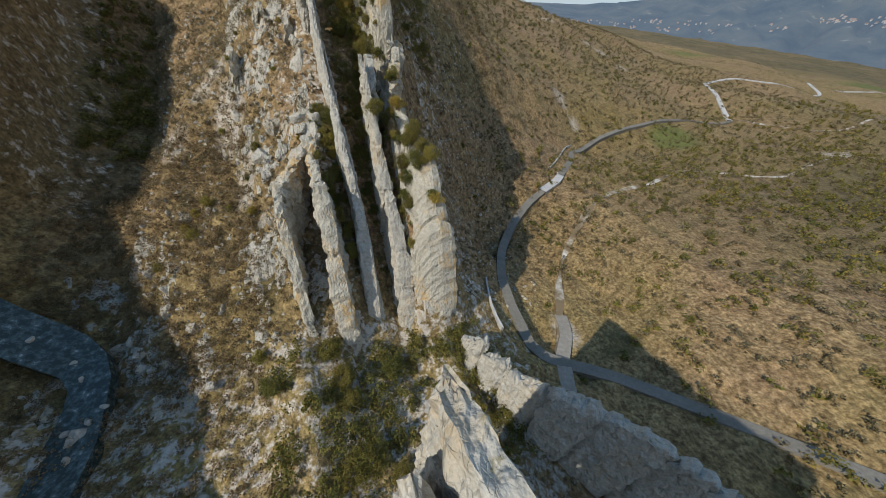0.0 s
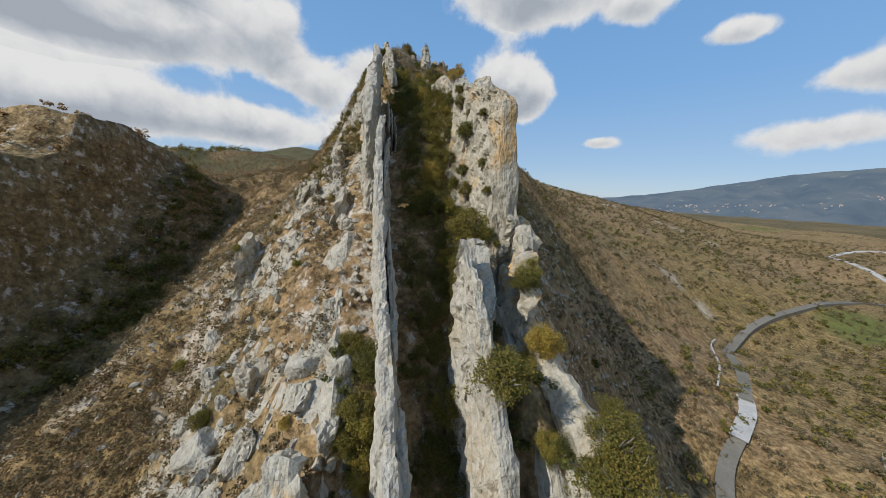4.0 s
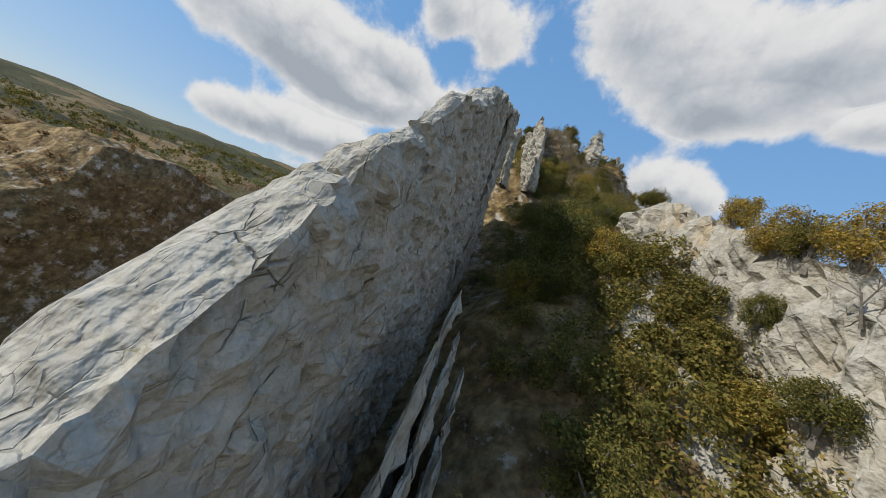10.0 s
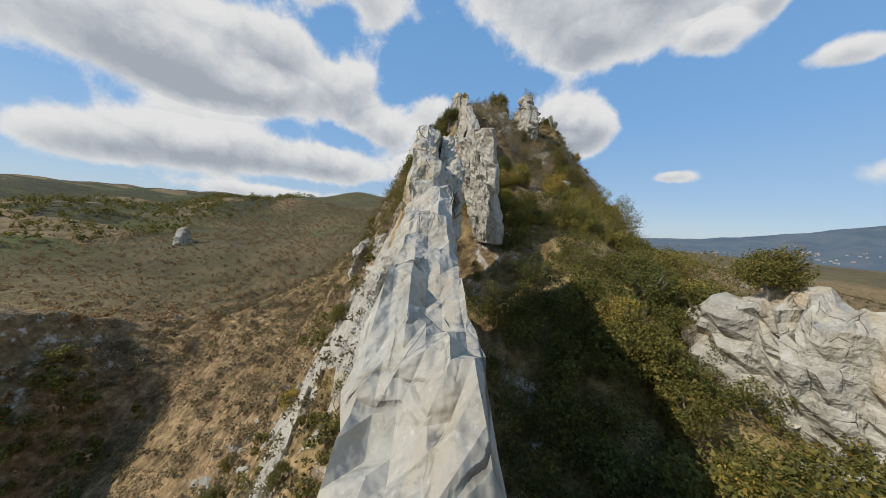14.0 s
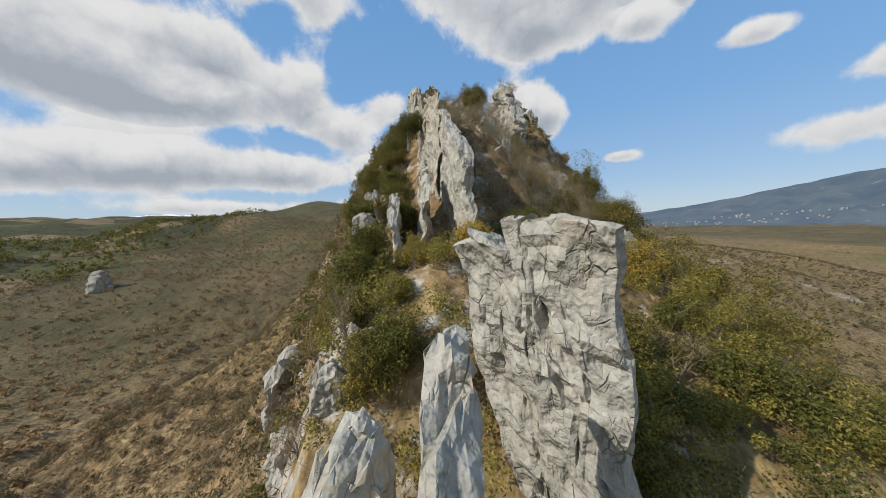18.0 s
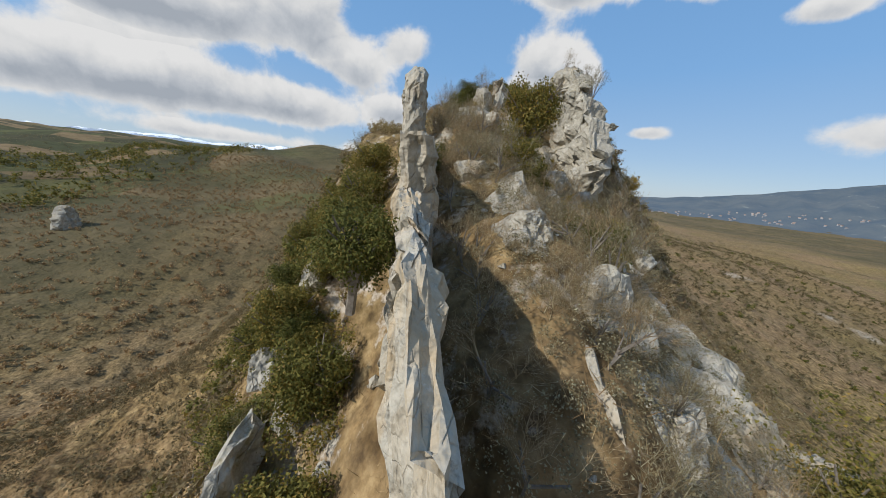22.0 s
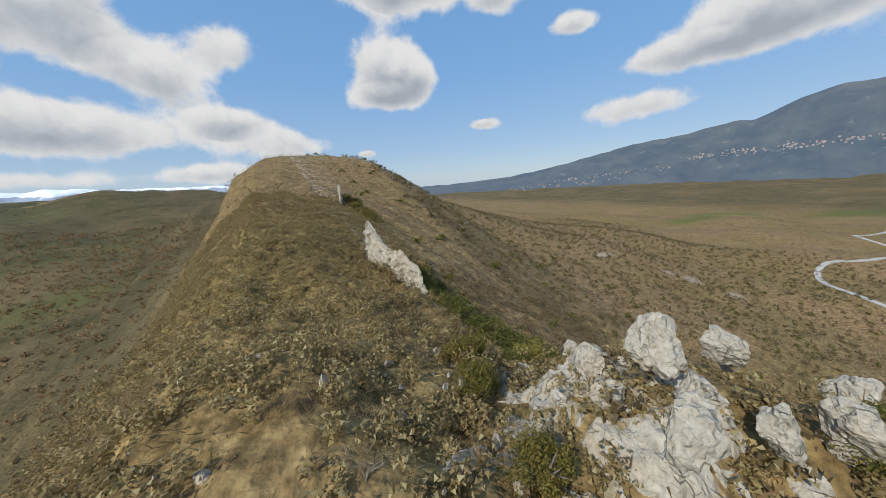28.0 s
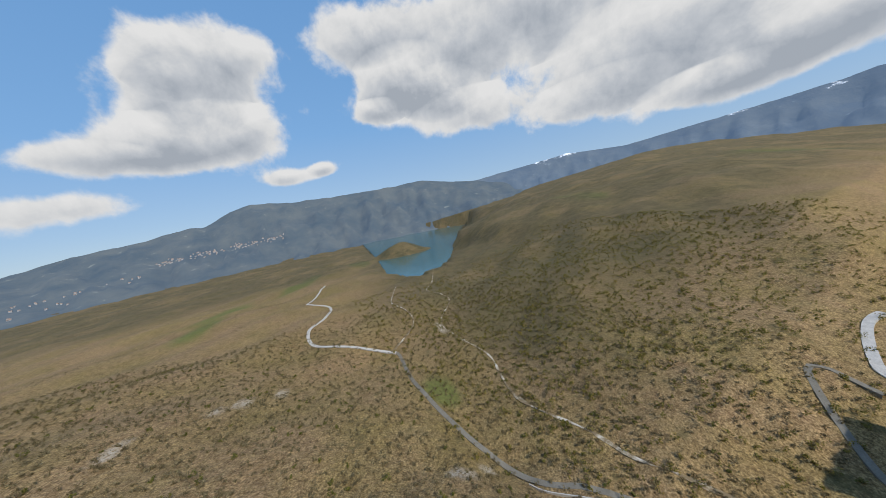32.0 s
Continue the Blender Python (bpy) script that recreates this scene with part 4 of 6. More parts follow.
fin("rock_fin", [(101.4, -0.1, 40.2), (103.0, -0.2, 40.6), (104.8, -0.2, 41.2)], (0.8, 0.8, 0.9), (32,), ROCK, 56, "broken limestone saddle below the pillar", jag=0.4, spread=(0.2, 0.25), seg=1.8, rough=0.2, step=0.25)
fin("rock_fin", [(81.2, 1.35, 31.2), (83.2, 1.15, 33.0), (85, 0.95, 34.6), (87.4, 0.7, 36.4)], (1.0, 1.1, 1.0, 0.8), (20,), ROCK, 51, "stepped foot of the upper limestone blade", jag=0.25, spread=(0.15, 0.15), seg=9, rough=0.15, step=0.25, lean=0.05)
fin("rock_fin", [(82.2, -0.9, 29.8), (84.2, -0.75, 31.4), (86.4, -0.6, 32.4)], (0.9, 1.0, 0.9), (20,), ROCK, 52, "squat limestone block beside the upper blade", jag=0.3, spread=(0.15, 0.15), seg=2.2, rough=0.18, step=0.25)
fin("rock_fin", [(81.8, -2.7, 28.4), (83.8, -2.6, 29.8), (86, -2.6, 30.4)], (0.8, 0.9, 0.8), (20,), ROCK, 55, "low limestone slab beside the upper blade", jag=0.3, spread=(0.2, 0.15), seg=2.2, rough=0.18, step=0.25)
fin("rock_fin", [(104.9, -0.05, 45.1), (106, -0.05, 45.8), (107.5, -0.15, 46.3), (110, -0.4, 46.8), (111.5, -0.5, 46.3)], (1.4, 1.45, 1.5, 1.5, 1.3), (33, 34, 35, 36, 37), ROCK, 10, "upright bedded limestone pillar below the summit", jag=0.3, spread=(0.1, 0.3), seg=9, rough=0.2, step=0.18, slope=(0.35, 0.0))
fin("rock_fin", [(88, -4.2, 29.4), (91, -4.4, 30.8), (94, -4.6, 31.6)], (0.8, 1.0, 0.8), (20, 22, 24), ROCK, 16, "low limestone rib half hidden by shrubs", jag=0.5, spread=(0.4, 0.3))
fin("summit_rock", [(109, 14.5, 43.5), (113, 15.6, 47.5), (118, 16.2, 52), (122, 16.6, 51.6), (126, 16.4, 50.6)], (1.8, 2.2, 2.4, 2.4, 2.2), (32, 35, 38, 40, 42), ROCK, 11, "weathered limestone summit with bedded ledges", rough=0.6, jag=1.1, spread=(0.9, 0.5), seg=2.6, step=0.28)
fin("summit_rock", [(114, 7.4, 47), (116, 8.1, 49.4), (118, 8.6, 48.2)], (0.8, 1.0, 0.8), (38, 40, 42), ROCK, 17, "narrow limestone spike below the summit trees", rough=0.4, jag=0.6)
fin("rock_fin", [(163, 27, 46.5), (168, 26.6, 47.8), (174, 26, 48.6), (180, 25.4, 51.6), (183, 25.4, 50.4)], (0.5, 0.6, 0.7, 0.7, 0.5), (40,), ROCK, 12, "pale limestone blade on the brown far ridge")
fin("rock_fin", [(240, 33, 56), (247, 34.5, 59), (252, 35, 59.5)], (0.9, 1.2, 0.9), (48,), ROCK, 13, "small pale limestone blade on the brown far ridge")
fin("rock_outcrop", [(253, -184, -2), (258, -184, 5), (261, -184.5, 3), (264, -184.5, -2)], (5, 6.5, 6, 4), (-16,), ROCK_GREY, 14, "lone grey outcrop standing on the far meadow slope", jag=1.2, rough=0.6)

# broken ribs on the gorge slope: s, u, top, length
for k, (s_, u_, top, run_) in enumerate(((39, -12.5, -5.6, 5), (32, -6.4, -7.2, 4), (25, -14, -22, 6), (46, -9, 0.5, 4), (53, -9, 2.5, 5), (12, -16, -32, 7), (18, -25, -40, 7), (6, -11, -34, 6), (72, -10, 6.5, 4), (78, -8, 13, 5), (34, -20, -15, 6), (27, -33, -38, 6), (48, -28, -20, 5), (90, -12, 19, 5))):
    fin("rock_outcrop", [(s_ - run_ / 2, u_ - 0.8, top - 1.6), (s_, u_, top), (s_ + run_ / 2, u_ + 0.4, top - 0.6)], (1.8, 2.4, 1.6), (top - 9, top - 7, top - 6), ROCK if k % 2 else ROCK_WARM, 60 + k, "broken pale limestone rib in the brown slope scrub", rough=0.4, jag=1.0, spread=(0.5, 0.4), seg=2.6, step=0.4)


# ---- bedrock that breaks through the scrub ----
def bedrock(name, s0, s1, u0, u1, step, amp, cover, block, material, label, seed, bedded=0.6):
    """Blocky rock that stands out of the ground where a patchy cover lets it; bedded stretches its blocks along the ridge."""
    ss, us = np.arange(s0, s1 + step / 2, step), np.arange(u0, u1 + step / 2, step)
    A, B = np.meshgrid(ss, us, indexing="ij")
    base = gz(A.ravel(), B.ravel())
    verts, over = [], []
    for a, b, z in zip(A.ravel(), B.ravel(), base):
        edge = min(a - s0, s1 - a, (b - u0) * 1.5, (u1 - b) * 1.5)
        m = 0.9 * noise.noise((a * 0.09, b * 0.12, seed)) + 0.5 * noise.noise((a * 0.31, b * 0.37, seed + 4)) + cover - max(0.0, 1 - edge / 4.0)
        w = noise.noise((a * 0.4, b * 0.4, seed + 9))
        dv, pv = noise.voronoi((a * bedded / block + 0.4 * w, b / block, seed + 0.3 * w))
        d2, p2 = noise.voronoi((a * 2.3 * bedded / block, b * 2.3 / block + 0.3 * w, seed + 2))
        c1, c2 = noise.noise(pv[0] * 7.3), noise.noise(p2[0] * 9.1)
        h = amp * (0.9 * m + 0.75 * c1 * min(1.0, m + 0.6) + 0.3 * c2 - 0.45 * max(0.0, 1 - (dv[1] - dv[0]) / 0.16) - 0.16 * max(0.0, 1 - (d2[1] - d2[0]) / 0.2))
        h += 0.07 * noise.noise((a * 2.9, b * 2.9, seed)) + 0.04 * noise.noise((a * 6.1, b * 6.1, seed))
        a2, b2 = a + 0.5 * step * c2, b + 0.9 * step * c1
        x, y = to_xy(a2, b2)
        verts.append((x, y, z + h))
        over.append(h > -0.35)
    over = np.array(over).reshape(A.shape)
    n1, n2 = A.shape
    ix = np.arange(n1 * n2).reshape(n1, n2)
    keep = over[:-1, :-1] | over[1:, :-1] | over[:-1, 1:] | over[1:, 1:]
    q = np.stack([ix[:-1, :-1], ix[1:, :-1], ix[1:, 1:], ix[:-1, 1:]], -1)[keep]
    used_ = np.unique(q)
    remap = np.full(n1 * n2, -1)
    remap[used_] = np.arange(len(used_))
    return tagged(new(name, mesh_of(name, [verts[k] for k in used_], remap[q].tolist(), material)), label, "rock", kind="stuff")


bedrock("bedrock", -22, 78, -26, -2.5, 0.5, 1.1, 0.02, 2.6, ROCK, "pale broken limestone showing through the slope scrub", 101)
bedrock("bedrock", -26, 20, 8.2, 20, 0.45, 1.3, 0.35, 2.4, ROCK, "steep limestone apron between two blades", 102, 0.35)
bedrock("bedrock", 16, 60, 6.6, 13.5, 0.4, 1.4, 0.22, 2.0, ROCK, "pale limestone apron at the foot of the tower", 103, 0.5)
bedrock("bedrock", 52, 66, 9, 17, 0.35, 1.1, 0.3, 1.6, ROCK, "cracked limestone hump among oaks", 104)
bedrock("bedrock", 84, 124, 1.6, 22, 0.42, 1.2, 0.1, 1.7, ROCK, "jumbled limestone under the summit shrubs", 105)
bedrock("bedrock", 124, 143, 13.5, 30, 0.3, 1.2, -0.08, 1.4, ROCK, "white jagged limestone on the summit shoulder", 106)
bedrock("bedrock", 72, 108, -9, -1.6, 0.4, 1.0, -0.1, 1.7, ROCK, "low limestone ledges beside the crest", 107)
bedrock("bedrock", 98, 112, -1.4, 5, 0.35, 0.9, 0.22, 1.3, ROCK, "broken limestone around the pillar foot", 108)
bedrock("bedrock", -30, 14, -62, -30, 0.6, 1.0, -0.05, 2.4, ROCK, "pale bedrock beside the stream", 109)


# ---- water, roads, far mountains ----
def plain_material(name, stops, scale, rough=0.85, bump_h=0.05, scale2=None):
    m, t, b = principled(name, rough)
    p = position(t)
    n = noise_node(t, p, scale, 7, 0.65)
    col = ramp(t, n, stops)
    if scale2:
        col = mix_col(t, math_node(t, "MULTIPLY", ramp(t, noise_node(t, p, scale2, 4, 0.6), [(0.35, 0.0), (0.65, 1.0)]), 0.35), col, tuple(c * 0.55 for c in stops[0][1]))
    t.links.new(col, b.inputs["Base Color"])
    bump(t, b, n, 0.5, bump_h)
    return m


ASPHALT = plain_material("asphalt", [(0.3, (0.17, 0.155, 0.125)), (0.7, (0.25, 0.23, 0.19))], 1.4, 0.9, 0.02, 0.2)
CONCRETE = plain_material("pale_concrete", [(0.3, (0.42, 0.4, 0.37)), (0.7, (0.6, 0.58, 0.54))], 1.2, 0.9, 0.02, 0.25)
GRAVEL = plain_material("white_gravel", [(0.3, (0.25, 0.22, 0.17)), (0.7, (0.4, 0.36, 0.3))], 0.8, 0.95, 0.2, 0.1)
RIVER = plain_material("broken_gravel", [(0.46, (0.19, 0.14, 0.08)), (0.53, (0.33, 0.28, 0.2)), (0.62, (0.56, 0.52, 0.45))], 0.11, 0.95, 0.2)
wm, wtree, wb = principled("lake_water", 0.12)
wb.inputs["Base Color"].default_value = (0.035, 0.12, 0.13, 1)
wb.inputs["Specular IOR Level"].default_value = 0.5
bump(wtree, wb, noise_node(wtree, position(wtree), 0.25, 4, 0.6), 0.12, 0.5)
sm, stree, sb = principled("stream_water", 0.15)
stc = ramp(stree, noise_node(stree, position(stree), 0.9, 7, 0.7), [(0.45, (0.035, 0.05, 0.045)), (0.6, (0.1, 0.13, 0.12)), (0.74, (0.5, 0.52, 0.5))])
stree.links.new(stc, sb.inputs["Base Color"])
bump(stree, sb, noise_node(stree, position(stree), 1.5, 5, 0.6), 0.4, 0.2)

lake = tagged(new("water", mesh_of("water", [(x, y, -64.5) for x, y in LAKE], [tuple(range(len(LAKE)))], wm)), "calm turquoise reservoir between brown hills", "lake", kind="structure")


def smooth_line(pts, step):
    """Points spaced along a rounded line through pts."""
    p = [Vector(q) for q in pts]
    out = []
    for i in range(len(p) - 1):
        a, b, c, d = p[max(i - 1, 0)], p[i], p[i + 1], p[min(i + 2, len(p) - 1)]
        n = max(2, int((c - b).length / step))
        for k in range(n):
            t = k / n
            out.append(0.5 * ((2 * b) + (c - a) * t + (2 * a - 5 * b + 4 * c - d) * t * t + (3 * b - a - 3 * c + d) * t ** 3))
    return out + [p[-1]]


def ribbon(name, pts, width, material, label, lift=0.2, depth=0.5, kind="structure", cat="road", step=3.0, uneven=0.0):
    line = smooth_line([(x, y, 0) for x, y in pts], step)
    verts, faces = [], []
    for i, p in enumerate(line):
        d = (line[min(i + 1, len(line) - 1)] - line[max(i - 1, 0)]).normalized()
        n = Vector((d.y, -d.x, 0))
        w = width * (1 + uneven * noise.noise((i * 0.21, width, 3)))
        zs = []
        for k in (-1, 0, 1):
            q = p + n * k * w / 2
            zs.append(float(gz(*to_su(q.x, q.y))[0]))
        z = max(zs) + lift
        l, r = p - n * w / 2, p + n * w / 2
        verts += [(l.x, l.y, z - depth - 2), (l.x, l.y, z), (r.x, r.y, z), (r.x, r.y, z - depth - 2)]
        if i:
            a = 4 * i
            for k in range(3):
                faces.append((a - 4 + k, a + k, a + k + 1, a - 3 + k))
    # even out the height along the line
    v = np.array(verts).reshape(-1, 4, 3)
    for _ in range(4):
        zc = v[:, 1, 2]
        sm_ = np.convolve(np.pad(zc, 2, mode="edge"), np.ones(5) / 5, "valid")
        v[:, :, 2] += (np.maximum(sm_, zc) - zc)[:, None]
    return tagged(new(name, mesh_of(name, v.reshape(-1, 3).tolist(), faces, material)), label, cat, kind=kind)


ribbon("road", [(84, -14), (103, -11), (105, 0), (82, 18), (55, 34), (34, 40), (29, 50), (26, 62), (27, 75), (31, 90), (43, 112), (54, 124)], 3.2, ASPHALT, "narrow grey asphalt road through the gorge")
ribbon("road", [(52, 122), (62, 133), (66, 140)], 3.8, CONCRETE, "pale concrete stretch of the mountain road", 0.24)
ribbon("road", [(65, 138), (76, 156), (86, 176), (122, 208), (186, 243), (246, 262), (256, 272)], 3.2, ASPHALT, "grey asphalt road climbing between scrub slopes")
ribbon("road", [(252, 266), (262, 300), (278, 346), (300, 374), (340, 392), (388, 385), (477, 412), (500, 452), (528, 473), (640, 490), (764, 525)], 4.0, CONCRETE, "pale winding road on the valley side", 0.5)
ribbon("road", [(256, 270), (330, 250), (420, 290), (560, 300)], 1.8, RIVER, "pale dirt lane towards the lake", 0.4)
ribbon("road", [(134, -98), (128, -77), (107, -45), (90, -30), (70, -42)], 5, CONCRETE, "pale looping road on the far bank", 0.4)
ribbon("road_barrier", [(59, 141), (67, 153), (78, 174), (84, 181)], 0.5, CONCRETE, "low white concrete kerb wall along a road bend", 0.8, cat="barrier")
ribbon("road_barrier", [(19, 62), (19.5, 52), (22, 44)], 0.5, CONCRETE, "low white concrete kerb wall in the gorge", 0.8, cat="barrier")
ribbon("riverbed", [(660, 215), (560, 222), (474, 232), (407, 196), (322, 214), (264, 195), (221, 172), (155, 166), (112, 138), (83, 122), (64, 100), (52, 80), (45, 58), (42, 46)], 1.9, RIVER, "dry white gravel riverbed in the valley", 0.15, cat="river", uneven=1.6)
ribbon("track", [(45, 56), (44, 48), (40, 40), (38, 30)], 4.0, GRAVEL, "bare sandy track on a grass slope", 0.15, cat="track", uneven=0.4)
ribbon("stream", [(-110, 40), (-92, 34), (-76, 27), (-62, 24), (-56, 14), (-50, 0), (-40, -14), (-20, -20)], 7, sm, "dark stream with white rapids in the gorge", 0.0, cat="stream", uneven=0.6)


def hill_wall(name, table, r_in, r_out, z_in, material, label, rough=0.1, cols=260, rows=26, seed=0.0, origin=(-50, 180), z_eye=58.0):
    """A mountain side that rises away from the plain to a skyline of given elevations by azimuth."""
    az = np.linspace(table[0], table[-2], cols)
    el = np.interp(az, table[0::2], table[1::2])
    verts, faces = [], []
    for i in range(cols):
        a = radians(az[i])
        top = z_eye + r_out * math.tan(radians(el[i]))
        top += rough * 260 * (noise.noise((az[i] * 0.5, seed, 0)) * 0.35 + noise.noise((az[i] * 1.7, seed, 2)) * 0.16)
        for k in range(rows + 1):
            f = k / rows
            r = r_in + (r_out - r_in) * f
            z = z_in + (top - z_in) * (f ** 1.35)
            if 0 < k < rows:
                z += rough * (top - z_in) * (noise.noise((az[i] * 0.45, f * 3.1, seed + 1)) * 1.3 + noise.noise((az[i] * 1.4, f * 8, seed + 4)) * 0.5) * min(1, 4 * f * (1 - f) + 0.15)
            verts.append((origin[0] + r * math.sin(a), origin[1] + r * math.cos(a), z))
    for i in range(cols - 1):
        for k in range(rows):
            a = i * (rows + 1) + k
            faces.append((a, a + rows + 1, a + rows + 2, a + 1))
    return tagged(new(name, mesh_of(name, verts, faces, material, True)), label, "mountain", kind="structure")


def mountain_material(name, lo, hi, haze_glow, snow=0.0):
    m, t, b = principled(name, 1.0)
    p = position(t)
    n = noise_node(t, p, 0.003, 9, 0.68)
    col = ramp(t, n, [(0.35, lo), (0.62, hi)])
    spots = ramp(t, noise_node(t, p, 0.012, 5, 0.6), [(0.66, 0.0), (0.7, 0.6)])
    col = mix_col(t, spots, col, tuple(min(1, c * 2.2) for c in hi))
    if snow:
        sp = t.nodes.new("ShaderNodeSeparateXYZ")
        t.links.new(p, sp.inputs[0])
        high = math_node(t, "ADD", math_node(t, "DIVIDE", sp.outputs[2], snow), math_node(t, "MULTIPLY", math_node(t, "SUBTRACT", n, 0.5), 0.9))
        col = mix_col(t, ramp(t, high, [(0.96, 0.0), (1.04, 1.0)]), col, (0.85, 0.87, 0.9))
    t.links.new(col, b.inputs["Base Color"])
    # emission and the bluish base tones stand in for haze over the distance
    b.inputs["Emission Color"].default_value = (*haze_glow, 1)
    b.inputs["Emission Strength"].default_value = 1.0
    bump(t, b, n, 0.7, 40)
    return m


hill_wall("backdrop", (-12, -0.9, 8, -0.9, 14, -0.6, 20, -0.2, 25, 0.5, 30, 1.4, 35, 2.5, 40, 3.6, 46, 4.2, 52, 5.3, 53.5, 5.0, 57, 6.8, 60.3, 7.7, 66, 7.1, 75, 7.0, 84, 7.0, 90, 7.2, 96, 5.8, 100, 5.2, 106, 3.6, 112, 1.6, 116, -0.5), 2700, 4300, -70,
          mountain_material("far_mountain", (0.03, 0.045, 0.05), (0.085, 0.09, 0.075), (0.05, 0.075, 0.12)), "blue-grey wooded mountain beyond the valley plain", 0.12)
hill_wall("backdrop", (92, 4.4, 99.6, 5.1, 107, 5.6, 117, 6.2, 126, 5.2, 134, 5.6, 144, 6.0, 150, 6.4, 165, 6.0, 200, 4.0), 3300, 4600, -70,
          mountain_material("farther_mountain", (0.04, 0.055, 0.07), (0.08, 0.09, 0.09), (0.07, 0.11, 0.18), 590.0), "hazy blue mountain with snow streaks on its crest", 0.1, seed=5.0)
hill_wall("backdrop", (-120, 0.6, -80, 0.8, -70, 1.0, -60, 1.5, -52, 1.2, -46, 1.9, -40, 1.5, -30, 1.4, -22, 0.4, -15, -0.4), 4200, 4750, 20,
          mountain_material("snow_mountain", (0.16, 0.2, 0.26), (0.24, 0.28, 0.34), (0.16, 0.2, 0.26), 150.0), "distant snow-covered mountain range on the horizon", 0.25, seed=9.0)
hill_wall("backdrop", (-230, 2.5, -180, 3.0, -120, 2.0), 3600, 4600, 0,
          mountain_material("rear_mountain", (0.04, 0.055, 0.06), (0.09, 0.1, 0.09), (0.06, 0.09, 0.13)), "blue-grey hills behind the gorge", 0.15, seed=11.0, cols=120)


# ---- vegetation ----
def leaf_material(name, dark, light, dry, dry_share=0.2):
    m, t, b = principled(name, 0.75)
    geo = t.nodes.new("ShaderNodeNewGeometry")
    oi = t.nodes.new("ShaderNodeObjectInfo")
    col = mix_col(t, geo.outputs["Random Per Island"], dark, light)
    dryf = math_node(t, "GREATER_THAN", geo.outputs["Random Per Island"], 1 - dry_share)
    col = mix_col(t, math_node(t, "MULTIPLY", dryf, 0.8), col, dry)
    hue = mix_col(t, oi.outputs["Random"], (0.75, 0.85, 0.7), (1.3, 1.15, 0.9))
    col = mix_col(t, 1.0, col, hue, "MULTIPLY")
    t.links.new(col, b.inputs["Base Color"])
    tr = t.nodes.new("ShaderNodeBsdfTranslucent")
    t.links.new(col, tr.inputs[0])
    mxs = t.nodes.new("ShaderNodeMixShader")
    mxs.inputs[0].default_value = 0.3
    out = [n for n in t.nodes if n.type == "OUTPUT_MATERIAL"][0]
    t.links.new(b.outputs[0], mxs.inputs[1])
    t.links.new(tr.outputs[0], mxs.inputs[2])
    t.links.new(mxs.outputs[0], out.inputs[0])
    return m


LEAF = leaf_material("evergreen_leaves", (0.075, 0.08, 0.022), (0.23, 0.21, 0.06), (0.28, 0.2, 0.06), 0.15)
LEAF_Y = leaf_material("olive_yellow_leaves", (0.18, 0.155, 0.036), (0.42, 0.34, 0.085), (0.48, 0.34, 0.1), 0.25)
BARK = plain_material("grey_bark", [(0.3, (0.13, 0.11, 0.09)), (0.7, (0.3, 0.27, 0.23))], 6.0, 0.9, 0.02)
TWIG = leaf_material("bare_twigs", (0.2, 0.145, 0.095), (0.42, 0.32, 0.22), (0.5, 0.43, 0.34), 0.25)
BROWN = leaf_material("leafless_wood", (0.14, 0.098, 0.06), (0.29, 0.205, 0.125), (0.36, 0.28, 0.18), 0.15)
DRY = leaf_material("dry_brush", (0.25, 0.17, 0.09), (0.5, 0.36, 0.2), (0.56, 0.45, 0.29), 0.15)
SCRUB = leaf_material("dry_scrub", (0.18, 0.125, 0.075), (0.36, 0.265, 0.165), (0.42, 0.345, 0.23), 0.15)


def tube(verts, faces, a, b, ra, rb, sides=4, ring=None):
    """A tapered stick from a to b, grown out of ring if that is given; its end ring is returned."""
    d = (b - a).normalized()
    x = d.orthogonal().normalized()
    y = d.cross(x)
    rings = [ring] if ring else []
    for p, r in ((a, ra), (b, rb))[len(rings):]:
        rings.append(list(range(len(verts), len(verts) + sides)))
        for k in range(sides):
            t = 2 * math.pi * k / sides
            verts.append(tuple(p + (x * math.cos(t) + y * math.sin(t)) * r))
    for k in range(sides):
        k2 = (k + 1) % sides
        faces.append((rings[0][k], rings[0][k2], rings[1][k2], rings[1][k]))
    return rings[1]


def leaf_cloud(rs, centres, radii, per, size):
    """Small bent leaf sprays, many round each centre; arrays in, vertices and faces out."""
    n = len(centres) * per
    c = np.repeat(np.array(centres), per, 0)
    r = np.repeat(np.array(radii), per)
    d = rs.normal(size=(n, 3))
    d /= np.linalg.norm(d, axis=1)[:, None]
    p = c + d * (r * rs.uniform(0.55, 1.05, n))[:, None]
    nrm = d + 0.8 * rs.normal(size=(n, 3)) + np.array((0, 0, 0.5))
    nrm /= np.linalg.norm(nrm, axis=1)[:, None]
    a = np.cross(nrm, rs.normal(size=(n, 3)))
    a /= np.linalg.norm(a, axis=1)[:, None]
    b = np.cross(nrm, a)
    s = (size * rs.uniform(0.6, 1.4, n))[:, None]
    v = np.stack([p - a * s, p + a * s * 0.75 - b * s * 0.7 + nrm * s * 0.15, p + a * s * 0.75 + b * s * 0.7], 1).reshape(-1, 3)
    f = np.arange(3 * n).reshape(n, 3)
    return v, f


